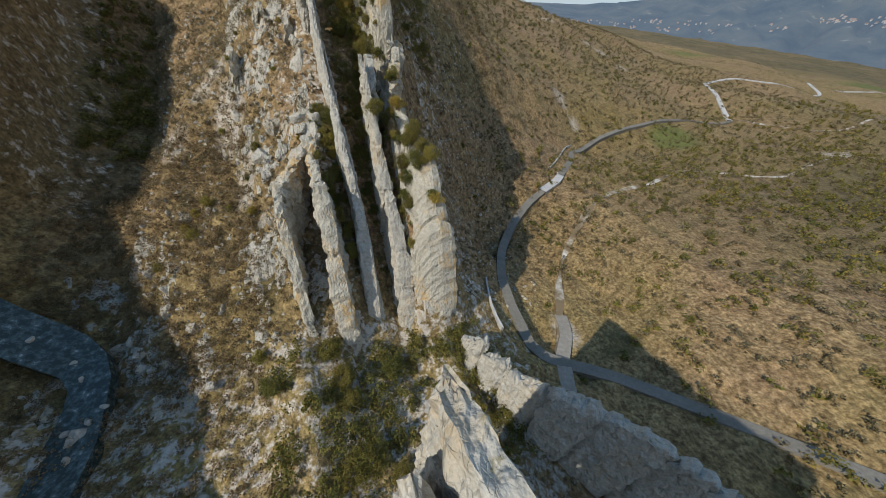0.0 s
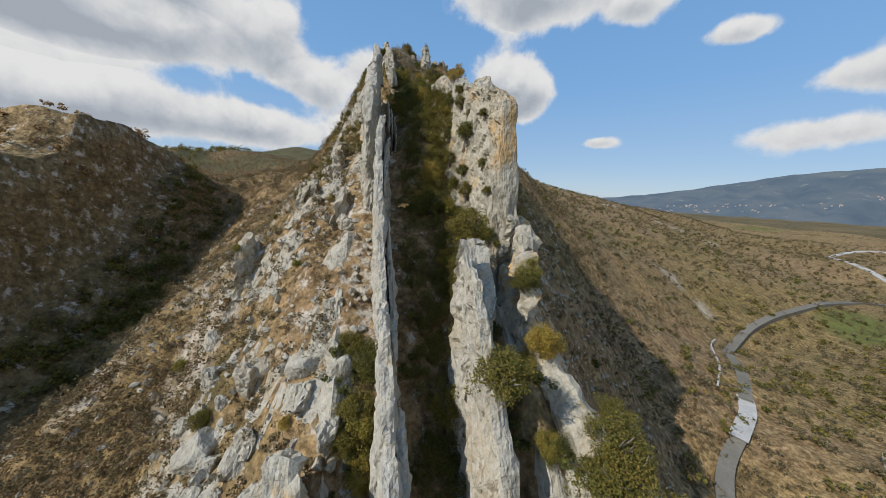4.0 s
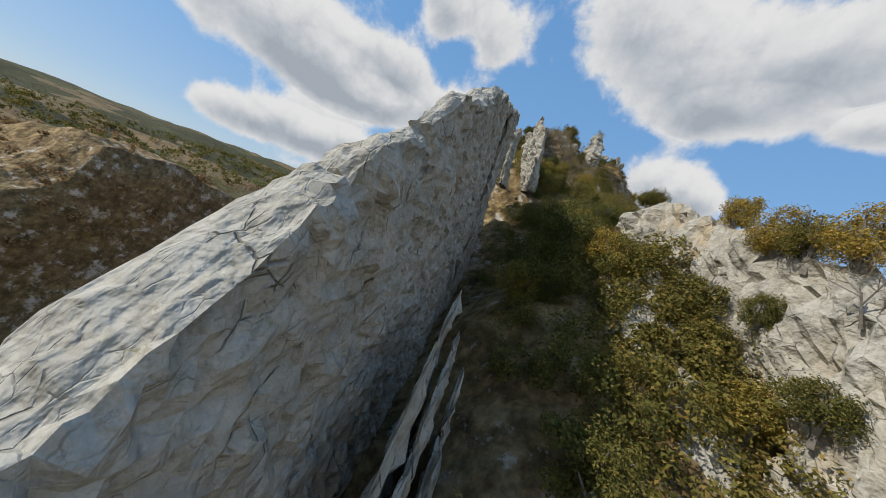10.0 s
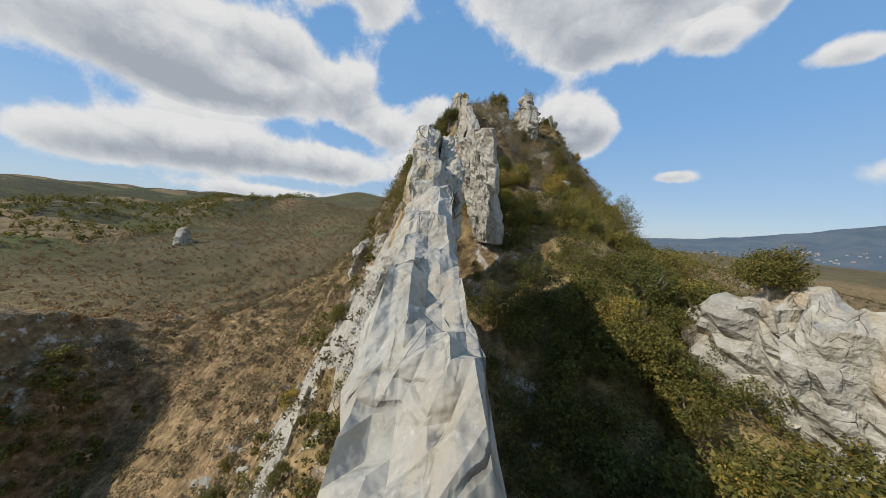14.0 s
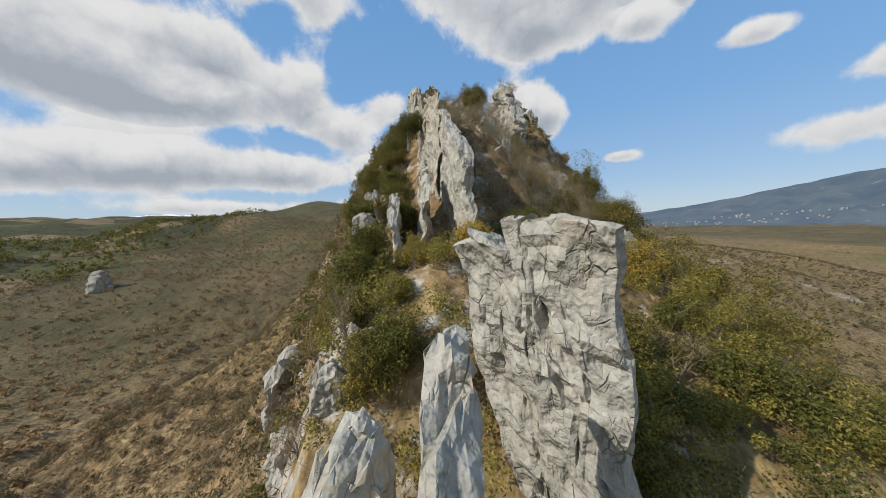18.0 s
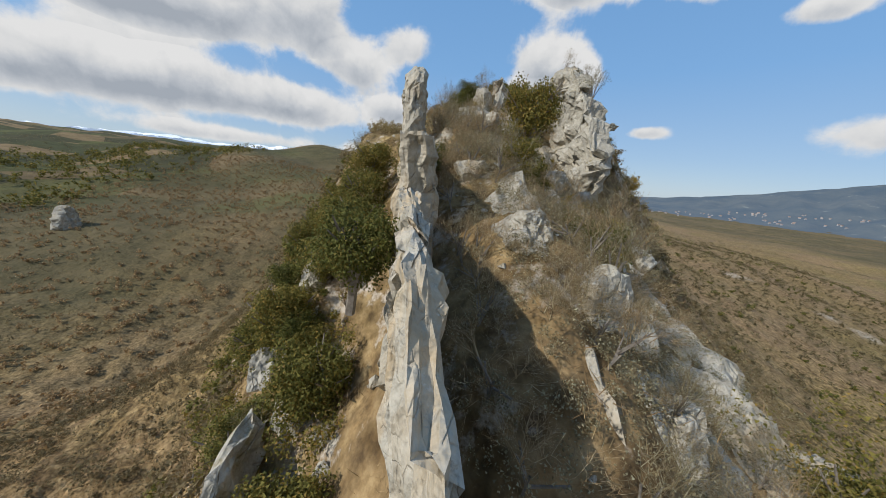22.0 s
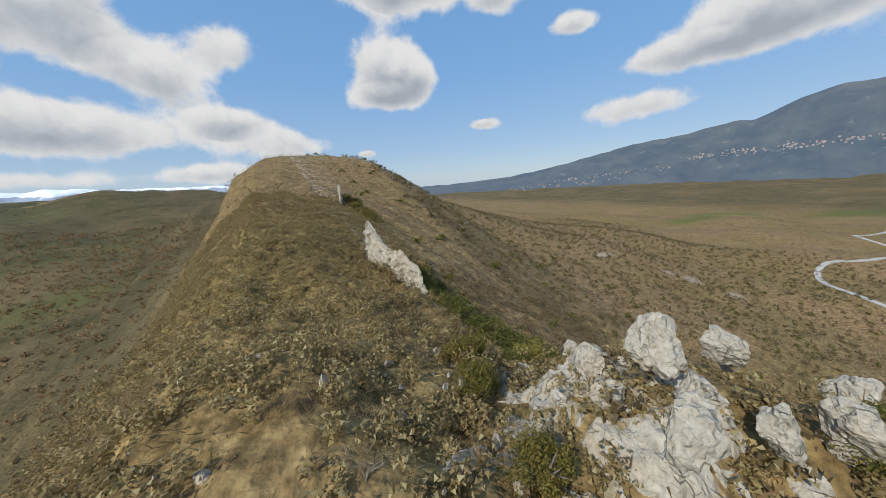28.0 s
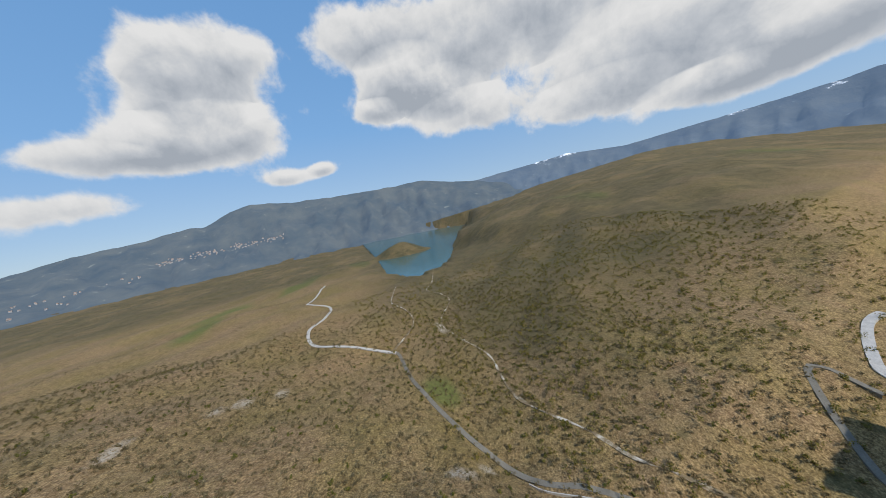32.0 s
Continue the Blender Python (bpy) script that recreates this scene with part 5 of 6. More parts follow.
def oak(seed, height_, wide, leaves, name="evergreen_oak", clumps=80, per=42, leaf=0.035, label="dense dark evergreen oak bush rooted in limestone"):
    """An evergreen bush or small tree: forked trunk, then a crown of many leaf sprays, 1 m being its own unit."""
    rs = np.random.RandomState(seed)
    root = new(name, None)
    tv, tf, tips = [], [], []
    foot = tube(tv, tf, Vector((0, 0, -0.3)), Vector((0, 0, -0.05)), 0.07, 0.06, 5)
    for k in range(rs.randint(2, 5)):
        a, p, r = Vector((0, 0, -0.25)), Vector((0, 0, 0)), 0.055
        ang = rs.uniform(0, 6.28)
        q = Vector((math.cos(ang) * wide * 0.25, math.sin(ang) * wide * 0.25, height_ * rs.uniform(0.3, 0.45)))
        fork = tube(tv, tf, a, q, r, r * 0.6, 5, foot)
        for _ in range(4):
            e = q + Vector((rs.uniform(-1, 1) * wide * 0.45, rs.uniform(-1, 1) * wide * 0.45, height_ * rs.uniform(0.12, 0.45)))
            tube(tv, tf, q, e, r * 0.5, r * 0.15, 5, fork)
            tips.append(e)
    cen, rad = [], []
    for k in range(clumps):
        th, ph = rs.uniform(0, 6.28), rs.uniform(-0.85, 1.0)
        rr = rs.uniform(0.35, 1.0) ** 0.6
        lump = 0.75 + 0.75 * noise.noise((math.cos(th) * 1.3 + seed, math.sin(th) * 1.3, ph * 1.5))
        cen.append((math.cos(th) * wide * rr * lump * math.sqrt(max(0.05, 1 - ph * ph * 0.8)) * 0.85, math.sin(th) * wide * rr * lump * math.sqrt(max(0.05, 1 - ph * ph * 0.8)) * 0.85, height_ * (0.46 + 0.44 * ph * rr)))
        rad.append(rs.uniform(0.14, 0.3) * wide)
    v, f = leaf_cloud(rs, cen, rad, per, leaf)
    tr = new("trunk", mesh_of("trunk", tv, tf, BARK))
    cr = new("crown", mesh_of("crown", v.tolist(), f.tolist(), leaves))
    tr.parent = cr.parent = root
    return tagged(root, label, "bush", "evergreen oaks")


def bare_tree(seed, label="leafless grey-brown shrub with tangled fine twigs", name="bare_shrub", tall=1.0):
    rs = np.random.RandomState(seed)
    root = new(name, None)
    tv, tf, wv, wf = [], [], [], []

    def grow(p, d, length, r, depth):
        q = p + d * length
        if depth <= 1:
            tube(tv, tf, p, q, r, r * 0.65, 4)
        else:
            side = d.cross(Vector(rs.normal(size=3))).normalized() * r * 0.6
            wf.append((len(wv), len(wv) + 1, len(wv) + 2))
            wv.extend((tuple(p - side), tuple(p + side), tuple(q)))
        if depth >= 5:
            return
        for _ in range(4 if depth < 4 else 3):
            nd = (d + Vector(rs.uniform(-0.85, 0.85, 3)) + Vector((0, 0, 0.12))).normalized()
            grow(p + (q - p) * rs.uniform(0.55, 1.0), nd, length * rs.uniform(0.58, 0.82), r * 0.62, depth + 1)

    for _ in range(1):
        grow(Vector((0, 0, -0.15)), Vector((rs.uniform(-0.45, 0.45), rs.uniform(-0.45, 0.45), 1)).normalized(), 0.36 * tall, 0.017, 0)
    st = new("stem", mesh_of("stem", tv, tf, BARK))
    tw = new("bare_crown", mesh_of("bare_crown", wv, wf, TWIG))
    st.parent = tw.parent = root
    return tagged(root, label, "shrub", "bare shrubs")


bpy.context.view_layer.update()
dg = bpy.context.evaluated_depsgraph_get()
dg.update()


def drop(s, u, top=140.0):
    """Where something let fall at s, u comes to lie."""
    x, y = to_xy(s, u)
    ok, place, nrm, _, ob, _ = scene.ray_cast(dg, Vector((x, y, top)), Vector((0, 0, -1)))
    return (place, nrm, ob.name) if ok else (Vector((x, y, float(gz(s, u)[0]))), Vector((0, 0, 1)), "ground")


pick = random.Random(11)
oaks = [oak(40 + i, 1.0 if i % 2 else 1.25, 0.75, LEAF_Y if i in (2, 5) else LEAF, per=105, leaf=0.021, label="olive-yellow evergreen shrub rooted among limestone" if i in (2, 5) else "dense dark evergreen oak bush rooted in limestone") for i in range(6)]
oaks.append(oak(61, 1.1, 0.75, LEAF, clumps=90, per=120, leaf=0.019))
bares = [bare_tree(80 + i) for i in range(5)]
spots = {"oak": [], "bare": []}


def scatter(kind, n, s0, s1, u0, u1, lo, hi, rock_ok=True, steep=0.05, kinds=None):
    tries = 0
    while n > 0 and tries < 4000:
        tries += 1
        s, u = pick.uniform(s0, s1), pick.uniform(u0, u1)
        place, nrm, on = drop(s, u)
        if on not in ("ground",) and (not rock_ok or nrm.z < steep):
            continue
        spots[kind].append((place, pick.uniform(lo, hi), kinds))
        n -= 1


scatter("oak", 12, -4, 66, 2.4, 8.5, 2.2, 3.8)
scatter("oak", 16, 18, 62, 7.0, 11.5, 0.9, 2.0)
scatter("oak", 20, -4, 76, -22, -3.5, 0.9, 2.0)
scatter("oak", 24, 73, 80.5, -6, 11, 1.3, 2.2, kinds=(1, 2, 2, 5, 5))
scatter("oak", 14, 44, 90, 12, 34, 2.0, 3.4)
scatter("oak", 5, 98, 106, 6, 11, 1.6, 2.6, kinds=(0, 1, 3))
scatter("oak", 22, 86, 108, -8, -1.8, 1.5, 2.8, kinds=(6,))
scatter("oak", 9, 86, 106, 8, 15, 1.4, 2.4)
scatter("oak", 6, 117.5, 120, 7.5, 11, 2.0, 2.8, kinds=(0, 1, 3))
scatter("oak", 26, 126, 144, 17, 34, 1.3, 2.8, kinds=(0, 1, 2, 3))
scatter("oak", 8, -30, 30, -45, -20, 1.4, 2.6)
# big gorge oaks, whose dark crowns also stand in for its deep shade
scatter("oak", 12, -52, -27, -22, 16, 3.0, 5.0, kinds=(0, 1, 3, 4))
scatter("oak", 8, 44, 62, 11.5, 14.5, 1.6, 2.6, steep=0.0)
scatter("oak", 26, -14, 14, -5.2, -1.2, 1.6, 3.2)
scatter("oak", 26, -14, 12, 10, 16.5, 1.6, 3.2, steep=-1.0)
scatter("oak", 10, 54, 66, 6, 11, 1.8, 3.0)
scatter("oak", 8, 60, 66, 11.5, 14.5, 1.6, 2.6, steep=0.0)
scatter("bare", 60, -24, 60, -48, -14, 2.4, 4.6)
scatter("bare", 140, 84, 126, 1.8, 16, 2.2, 4.2, steep=0.2)
scatter("bare", 16, 66, 84, 4, 18, 2.0, 3.6)
scatter("bare", 60, 124, 156, -8, 20, 1.0, 2.2)
scatter("bare", 20, 66, 84, -14, 6, 1.4, 3.0)
scatter("bare", 18, 20, 66, -30, -4, 1.4, 3.0)
scatter("bare", 14, 30, 66, 2, 20, 1.6, 3.2)
scatter("bare", 14, 84, 108, -10, -1.5, 1.4, 3.0)
scatter("bare", 10, -25, 20, -45, -12, 1.6, 3.2)
spots["oak"] += [(Vector((*to_xy(s_, u_), z_)), k_, (0, 1)) for s_, u_, z_, k_ in ((101.6, 0.5, 38.6, 2.6), (102.6, 1.6, 37.6, 2.4), (93.9, -1.4, 35.6, 2.4), (101.4, -2.6, 35.4, 2.6), (103.4, -2.6, 36.2, 2.8), (105.6, -2.4, 38.6, 2.8), (99.4, -3.0, 34.0, 2.4), (104.8, 7.4, 41.6, 3.6))]
spots["oak"][-8:] = [(p_, k_, (6,)) for p_, k_, _ in spots["oak"][-8:]]
for s_, u_, k_ in ((78.2, -4.4, 1.9), (80.6, -4.6, 2.2), (79.6, 3.6, 1.9), (81.6, 4.6, 2.4), (83.4, -4.2, 2.2), (117.6, 5.4, 2.6), (118.2, 10.6, 2.4), (116.4, 4.6, 2.2), (75.4, -2.6, 1.6), (75.8, 2.4, 1.7), (74.8, -3.4, 1.8)):
    spots["oak"].append((drop(s_, u_)[0], k_, (6,)))
spots["bare"] += [(drop(109.6, 2.2)[0], 5.2, None), (drop(112.4, 2.0)[0], 4.4, None), (drop(106.4, 5.6)[0], 3.6, None)]
def cling(s, z, u_from=5.0):
    """Where a level line across the gully meets the rock wall beyond it."""
    x, y = to_xy(s, u_from)
    ok, place, nrm, _, ob, _ = scene.ray_cast(dg, Vector((x, y, z)), Vector((D_U[0], D_U[1], 0)))
    return place if ok else None


for s_, z_, k_ in [(19.5, -12, 2.2), (21, -16, 2.4), (22.4, -9.6, 1.3), (24, -13, 2.6), (26, -7, 2.0), (26.8, -10, 2.4), (28.5, -4, 1.6), (29.5, 1.5, 2.6), (30.6, -6, 2.2), (31.5, 4.6, 1.2), (33, -2, 1.9), (34.6, 6.8, 1.8), (36, 2, 1.4), (38, 6, 1.5),
                   (39.5, 10.5, 1.3), (41, 5, 1.8), (43.5, 9.6, 1.6), (46, 7, 1.7), (48, 12, 1.3), (51, 9.5, 1.6), (25.2, 3.4, 1.1), (23, -3.4, 1.0), (36.8, 9.6, 1.1), (20.4, -6.5, 1.2)]:
    spot = cling(s_, z_)
    if spot:
        spots["oak"].append((spot - Vector((D_U[0], D_U[1], 0)) * 0.25 * k_ - Vector((0, 0, 0.35 * k_)), k_, (0, 1, 3, 4)))
for _ in range(28):
    s_, z_ = pick.uniform(18, 56), pick.uniform(-14, 13)
    spot = cling(s_, z_)
    if spot and z_ < -6 + (s_ - 20) * 0.55:
        spots["oak"].append((spot - Vector((0, 0, 0.2)), pick.uniform(0.5, 1.2), (0, 1, 2, 3, 5)))
used = set()
for kind, protos in (("oak", oaks), ("bare", bares)):
    for place, size, kinds in spots[kind]:
        k = pick.choice(kinds) if kinds else pick.randrange(6 if kind == "oak" else len(protos))
        k = min(k, len(protos) - 1)
        m = Matrix.LocRotScale(place - Vector((0, 0, 0.05)), Euler((pick.uniform(-0.12, 0.12), pick.uniform(-0.12, 0.12), pick.uniform(0, 6.28))), None)
        ob = protos[k]
        if ob.name in used:
            ob = copy_thing(protos[k], m)
            ob.scale = (size, size, size * pick.uniform(0.85, 1.2))
        else:
            used.add(ob.name)
            ob.matrix_basis = m @ Matrix.Diagonal((size, size, size, 1))


# growth that nobody could count
def thicket(name, n, s0, s1, u0, u1, lo, hi, label, seed):
    """A close stand of leafless shrubs."""
    rs = np.random.RandomState(seed)
    kinds = []
    for ob in bares:
        me_ = [c.data for c in ob.children if c.name.startswith("bare_crown")][0]
        co = np.zeros(len(me_.vertices) * 3)
        me_.vertices.foreach_get("co", co)
        kinds.append(co.reshape(-1, 3))
    s, u = rs.uniform(s0, s1, n), rs.uniform(u0, u1, n)
    x, y = to_xy(s, u)
    z = gz(s, u)
    out = []
    for k in range(n):
        v = kinds[rs.randint(len(kinds))]
        v = v[:, :] * rs.uniform(lo, hi) * np.array((1, 1, rs.uniform(0.7, 1.1)))
        a = rs.uniform(0, 6.28)
        out.append(np.stack([v[:, 0] * math.cos(a) - v[:, 1] * math.sin(a) + x[k], v[:, 0] * math.sin(a) + v[:, 1] * math.cos(a) + y[k], v[:, 2] + z[k]], 1))
    v = np.concatenate(out)
    return tagged(new(name, mesh_of(name, v.tolist(), np.arange(len(v)).reshape(-1, 3).tolist(), TWIG)), label, "thicket", kind="stuff")


thicket("bare_thicket", 110, 120, 178, -14, 18, 1.0, 2.2, "grey-brown leafless thicket along the far crest", 51)
thicket("bare_thicket", 240, 84, 119, 1.8, 15, 1.2, 2.6, "tangled leafless shrubs over the summit slope", 54)
thicket("bare_thicket", 90, 20, 110, -34, -6, 1.2, 2.6, "leafless grey thicket on the gorge slope", 52)
thicket("bare_thicket", 60, 118, 170, 24, 70, 1.2, 2.6, "leafless brown thicket below the summit", 53)
def canopy(name, n, s0, s1, u0, u1, lo, hi, per, leaf, material, label, seed):
    """A close cover of evergreen crowns."""
    rs = np.random.RandomState(seed)
    s, u = rs.uniform(s0, s1, n), rs.uniform(u0, u1, n)
    x, y = to_xy(s, u)
    z = gz(s, u)
    size = rs.uniform(lo, hi, n)
    cen, rad = [], []
    for k in range(n):
        for _ in range(5):
            d = rs.normal(size=3) * np.array((0.45, 0.45, 0.3)) * size[k]
            cen.append((x[k] + d[0], y[k] + d[1], z[k] + size[k] * 0.75 + d[2]))
            rad.append(size[k] * rs.uniform(0.28, 0.5))
    v, f = leaf_cloud(rs, cen, rad, per, leaf)
    return tagged(new(name, mesh_of(name, v.tolist(), f.tolist(), material)), label, "canopy", kind="stuff")


canopy("oak_canopy", 190, 2, 68, 2.4, 8.8, 1.2, 2.2, 170, 0.07, LEAF, "unbroken dark oak canopy filling the gully", 31)
canopy("oak_canopy", 420, 42, 92, 12.5, 36, 1.1, 2.4, 170, 0.058, LEAF, "dense oak canopy on the flank of the ridge", 32)
canopy("oak_canopy", 60, 72, 80.5, -8, 14, 0.7, 1.3, 180, 0.045, LEAF_Y, "olive-yellow shrub cover across the crest", 33)
canopy("oak_canopy", 130, 56, 76, 0.6, 14, 0.8, 1.7, 190, 0.048, LEAF, "mixed evergreen bushes beside the limestone crest", 38)
canopy("oak_canopy", 110, 34, 58, 7.2, 12.2, 0.9, 1.8, 80, 0.09, LEAF, "oak scrub between the gully and the cracked crest", 39)
canopy("oak_canopy", 90, 52, 112, -16, -3, 0.7, 1.5, 50, 0.12, LEAF, "patchy oak scrub on the gorge side of the crest", 34)
# gorge growth, packed close to make up for the missing deep shade
canopy("oak_canopy", 160, -55, -26, -20, 26, 1.6, 3.2, 50, 0.2, LEAF, "dark oak thicket in the gorge bottom, packed to stand in for shade", 35)
canopy("oak_canopy", 90, -16, 14, -5, 15, 0.6, 1.3, 60, 0.11, LEAF, "oak scrub wedged between the limestone ribs", 37)
canopy("oak_canopy", 520, -80, 420, 40, 460, 0.8, 2.0, 20, 0.34, LEAF, "scattered evergreen bushes on the brown slopes", 36)


canopy("bare_brush", 5000, -24, 190, -62, -6, 0.5, 1.4, 13, 0.12, BROWN, "brown leafless brush on the gorge slope", 71)
canopy("oak_canopy", 110, 80, 109, -9, -1.9, 0.6, 1.3, 120, 0.05, LEAF, "evergreen scrub beside the upper blades", 82)
canopy("oak_canopy", 40, 56, 70, -9, -3.4, 0.6, 1.2, 110, 0.055, LEAF, "evergreen scrub below the crest wall", 83)
canopy("bare_brush", 2400, -10, 190, 20, 96, 0.5, 1.2, 12, 0.15, BROWN, "brown leafless brush on the hillside", 72)
canopy("bare_brush", 5600, 120, 250, -16, 40, 0.4, 1.0, 18, 0.09, DRY, "soft brown brush along the far crest", 73)
canopy("bare_brush", 1000, 82, 119, 1.8, 16, 0.35, 0.9, 60, 0.026, TWIG, "tangled grey brush under the summit", 74)
canopy("bare_brush", 180, 99, 112, 1.2, 6, 0.3, 0.8, 70, 0.022, TWIG, "tangled grey brush on the broken crest", 84)
canopy("oak_canopy", 40, 98, 108, -6, -2.6, 0.5, 1.0, 160, 0.04, LEAF, "evergreen oaks below the pillar", 85)
canopy("oak_canopy", 70, 104, 121, 6, 16, 0.4, 0.9, 120, 0.045, LEAF_Y, "olive evergreen tufts among the summit ledges", 86)
canopy("far_woodland", 2300, -420, 60, 66, 400, 1.4, 3.2, 10, 0.4, LEAF, "olive dark scrub patches on the valley side", 87)
canopy("bare_brush", 1500, -60, 30, -66, -20, 0.8, 1.8, 13, 0.16, BROWN, "dark leafless brush low in the gorge", 88)
# evergreens along the far blades, dense so that they also pass for shade
canopy("oak_canopy", 260, 143, 186, 27.6, 34, 0.8, 1.7, 34, 0.12, LEAF, "evergreen strip beside the far blade, also standing in for its shade", 75)
canopy("oak_canopy", 90, 222, 256, 36, 42, 0.7, 1.5, 26, 0.16, LEAF, "evergreen strip on the far ridge, also standing in for shade", 76)
canopy("oak_canopy", 110, 40, 96, -61, -50, 1.2, 2.6, 30, 0.26, LEAF, "dark oaks in the shade of the gorge cliff", 77)


canopy("far_woodland", 520, 150, 640, -430, -240, 3.0, 6.5, 9, 0.9, LEAF, "dark green woods between far fields", 78)
canopy("far_woodland", 3600, 60, 520, -260, -46, 0.8, 1.7, 9, 0.3, SCRUB, "brown leafless woods on the far slopes", 79)
canopy("far_woodland", 6500, -120, 460, 70, 480, 0.9, 2.0, 8, 0.34, BROWN, "brown leafless woodland over the valley side", 80)
canopy("far_woodland", 1500, -420, 100, 150, 620, 1.4, 3.0, 9, 0.5, LEAF, "dark scrub woods beyond the river", 81)


def scrub_field(name, n, place_of, lo, hi, blades, material, label, seed, thin=0.02):
    """Domes of fine bare twigs."""
    rs = np.random.RandomState(seed)
    s, u, grow = place_of(rs, n)
    x, y = to_xy(s, u)
    z = gz(s, u)
    size = rs.uniform(lo, hi, n) * grow
    m = n * blades
    c = np.repeat(np.stack([x, y, z - 0.05], 1), blades, 0)
    sz = np.repeat(size, blades)[:, None]
    d = rs.normal(size=(m, 3)) * np.array((0.8, 0.8, 0.5)) + np.array((0, 0, 0.55))
    d /= np.linalg.norm(d, axis=1)[:, None]
    side = np.cross(d, rs.normal(size=d.shape))
    side /= np.linalg.norm(side, axis=1)[:, None]
    foot = c + rs.normal(size=c.shape) * np.array((0.36, 0.36, 0.0)) * sz + np.array((0, 0, 1)) * sz * rs.uniform(-0.05, 0.5, (m, 1))
    tip = foot + d * sz * rs.uniform(0.18, 0.45, (m, 1))
    w = sz * thin * rs.uniform(0.6, 1.6, (m, 1))
    v = np.stack([foot - side * w, foot + side * w, tip], 1).reshape(-1, 3)
    f = np.arange(3 * m).reshape(-1, 3)
    return tagged(new(name, mesh_of(name, v.tolist(), f.tolist(), material)), label, "scrub", kind="stuff")


def near_left(rs, n):
    return rs.uniform(-30, 190, n), -2 - 62 * rs.uniform(0, 1, n) ** 0.8, np.ones(n)


def near_right(rs, n):
    return rs.uniform(-10, 190, n), 16 + 75 * rs.uniform(0, 1, n) ** 1.1, np.ones(n)


def crest(rs, n):
    return rs.uniform(66, 260, n), rs.uniform(-12, 34, n), np.ones(n)


def wide(rs, n):
    d = 150 + 650 * rs.uniform(0, 1, n) ** 1.5
    a = rs.uniform(-0.6, math.pi + 0.3, n)
    s, u = 60 + d * np.sin(a), d * np.cos(a)
    return s, u, 1 + d / 320


scrub_field("dry_scrub", 10000, near_left, 0.7, 1.8, 22, BROWN, "leafless brown scrub on the steep gorge slope", 1, 0.014)
scrub_field("dry_scrub", 7000, near_right, 0.7, 1.8, 16, BROWN, "leafless brown scrub on the hillside above the road", 2, 0.018)
scrub_field("dry_scrub", 7000, crest, 0.6, 1.5, 26, SCRUB, "tangled brown and straw scrub along the crest", 3, 0.0055)
def middle(rs, n):
    return rs.uniform(100, 330, n), rs.uniform(-40, 110, n), np.ones(n)


scrub_field("dry_scrub", 10000, middle, 0.9, 2.0, 16, SCRUB, "soft brown scrub covering the far ridge", 5, 0.012)
scrub_field("dry_scrub", 22000, wide, 0.9, 2.0, 8, BROWN, "brown leafless woodland covering the valley slopes", 4, 0.04)


# ---- boulders ----
def stone(seed, r=1.0, rings=9, cuts=14):
    """A blocky limestone boulder, cut by random planes and roughened."""
    rs = random.Random(seed)
    bm = bmesh.new()
    bmesh.ops.create_icosphere(bm, subdivisions=3, radius=r)
    planes = []
    for _ in range(cuts):
        d = Vector((rs.gauss(0, 1), rs.gauss(0, 1), rs.gauss(0, 0.8))).normalized()
        planes.append((d, rs.uniform(0.5, 0.85) * r))
    for v in bm.verts:
        for d, h in planes:
            k = v.co.dot(d)
            if k > h:
                v.co -= d * (k - h) * 0.92
        v.co *= 1 + 0.09 * noise.noise(v.co * 2.3 + Vector((seed, 0, 0))) + 0.04 * noise.noise(v.co * 6 + Vector((0, seed, 0)))
        v.co.z *= 0.8
    me = bpy.data.meshes.new("boulder")
    bm.to_mesh(me)
    bm.free()
    me.materials.append(ROCK)
    return me


def crag(seed):
    """A weathered block: split by planes, stepped and pitted."""
    rs = random.Random(seed)
    bm = bmesh.new()
    bmesh.ops.create_icosphere(bm, subdivisions=4, radius=1.0)
    planes = [(Vector((rs.gauss(0, 1), rs.gauss(0, 1), rs.gauss(0, 0.7))).normalized(), rs.uniform(0.42, 0.8)) for _ in range(13)]
    for v in bm.verts:
        for d, h in planes:
            k = v.co.dot(d)
            if k > h:
                v.co -= d * (k - h) * 0.97
        n = v.co.normalized()
        dv, pv = noise.voronoi(v.co * 2.6 + Vector((seed, 0, 0)))
        v.co += n * (0.16 * noise.noise(pv[0] * 7) - 0.12 * max(0.0, 1 - (dv[1] - dv[0]) / 0.15) + 0.05 * noise.noise(v.co * 7) + 0.03 * noise.noise(v.co * 15))
    me = bpy.data.meshes.new("summit_rock")
    bm.to_mesh(me)
    bm.free()
    me.materials.append(ROCK)
    return me


crags = [crag(400 + i) for i in range(6)]
stones = [stone(300 + i) for i in range(4)] + crags


def boulders(n, s0, s1, u0, u1, lo, hi, label, group):
    for _ in range(n):
        s, u = pick.uniform(s0, s1), pick.uniform(u0, u1)
        place, nrm, on = drop(s, u)
        k = lo + (hi - lo) * pick.random() ** 2.2
        ob = new("boulder", pick.choice(stones))
        ob.matrix_basis = Matrix.LocRotScale(place - Vector((0, 0, 0.12 * k)), Euler((pick.uniform(-0.4, 0.4), pick.uniform(-0.4, 0.4), pick.uniform(0, 6.28))), (k * pick.uniform(0.7, 1.2), k * pick.uniform(0.7, 1.3), k * pick.uniform(0.7, 1.3)))
        tagged(ob, label, "boulder", group)


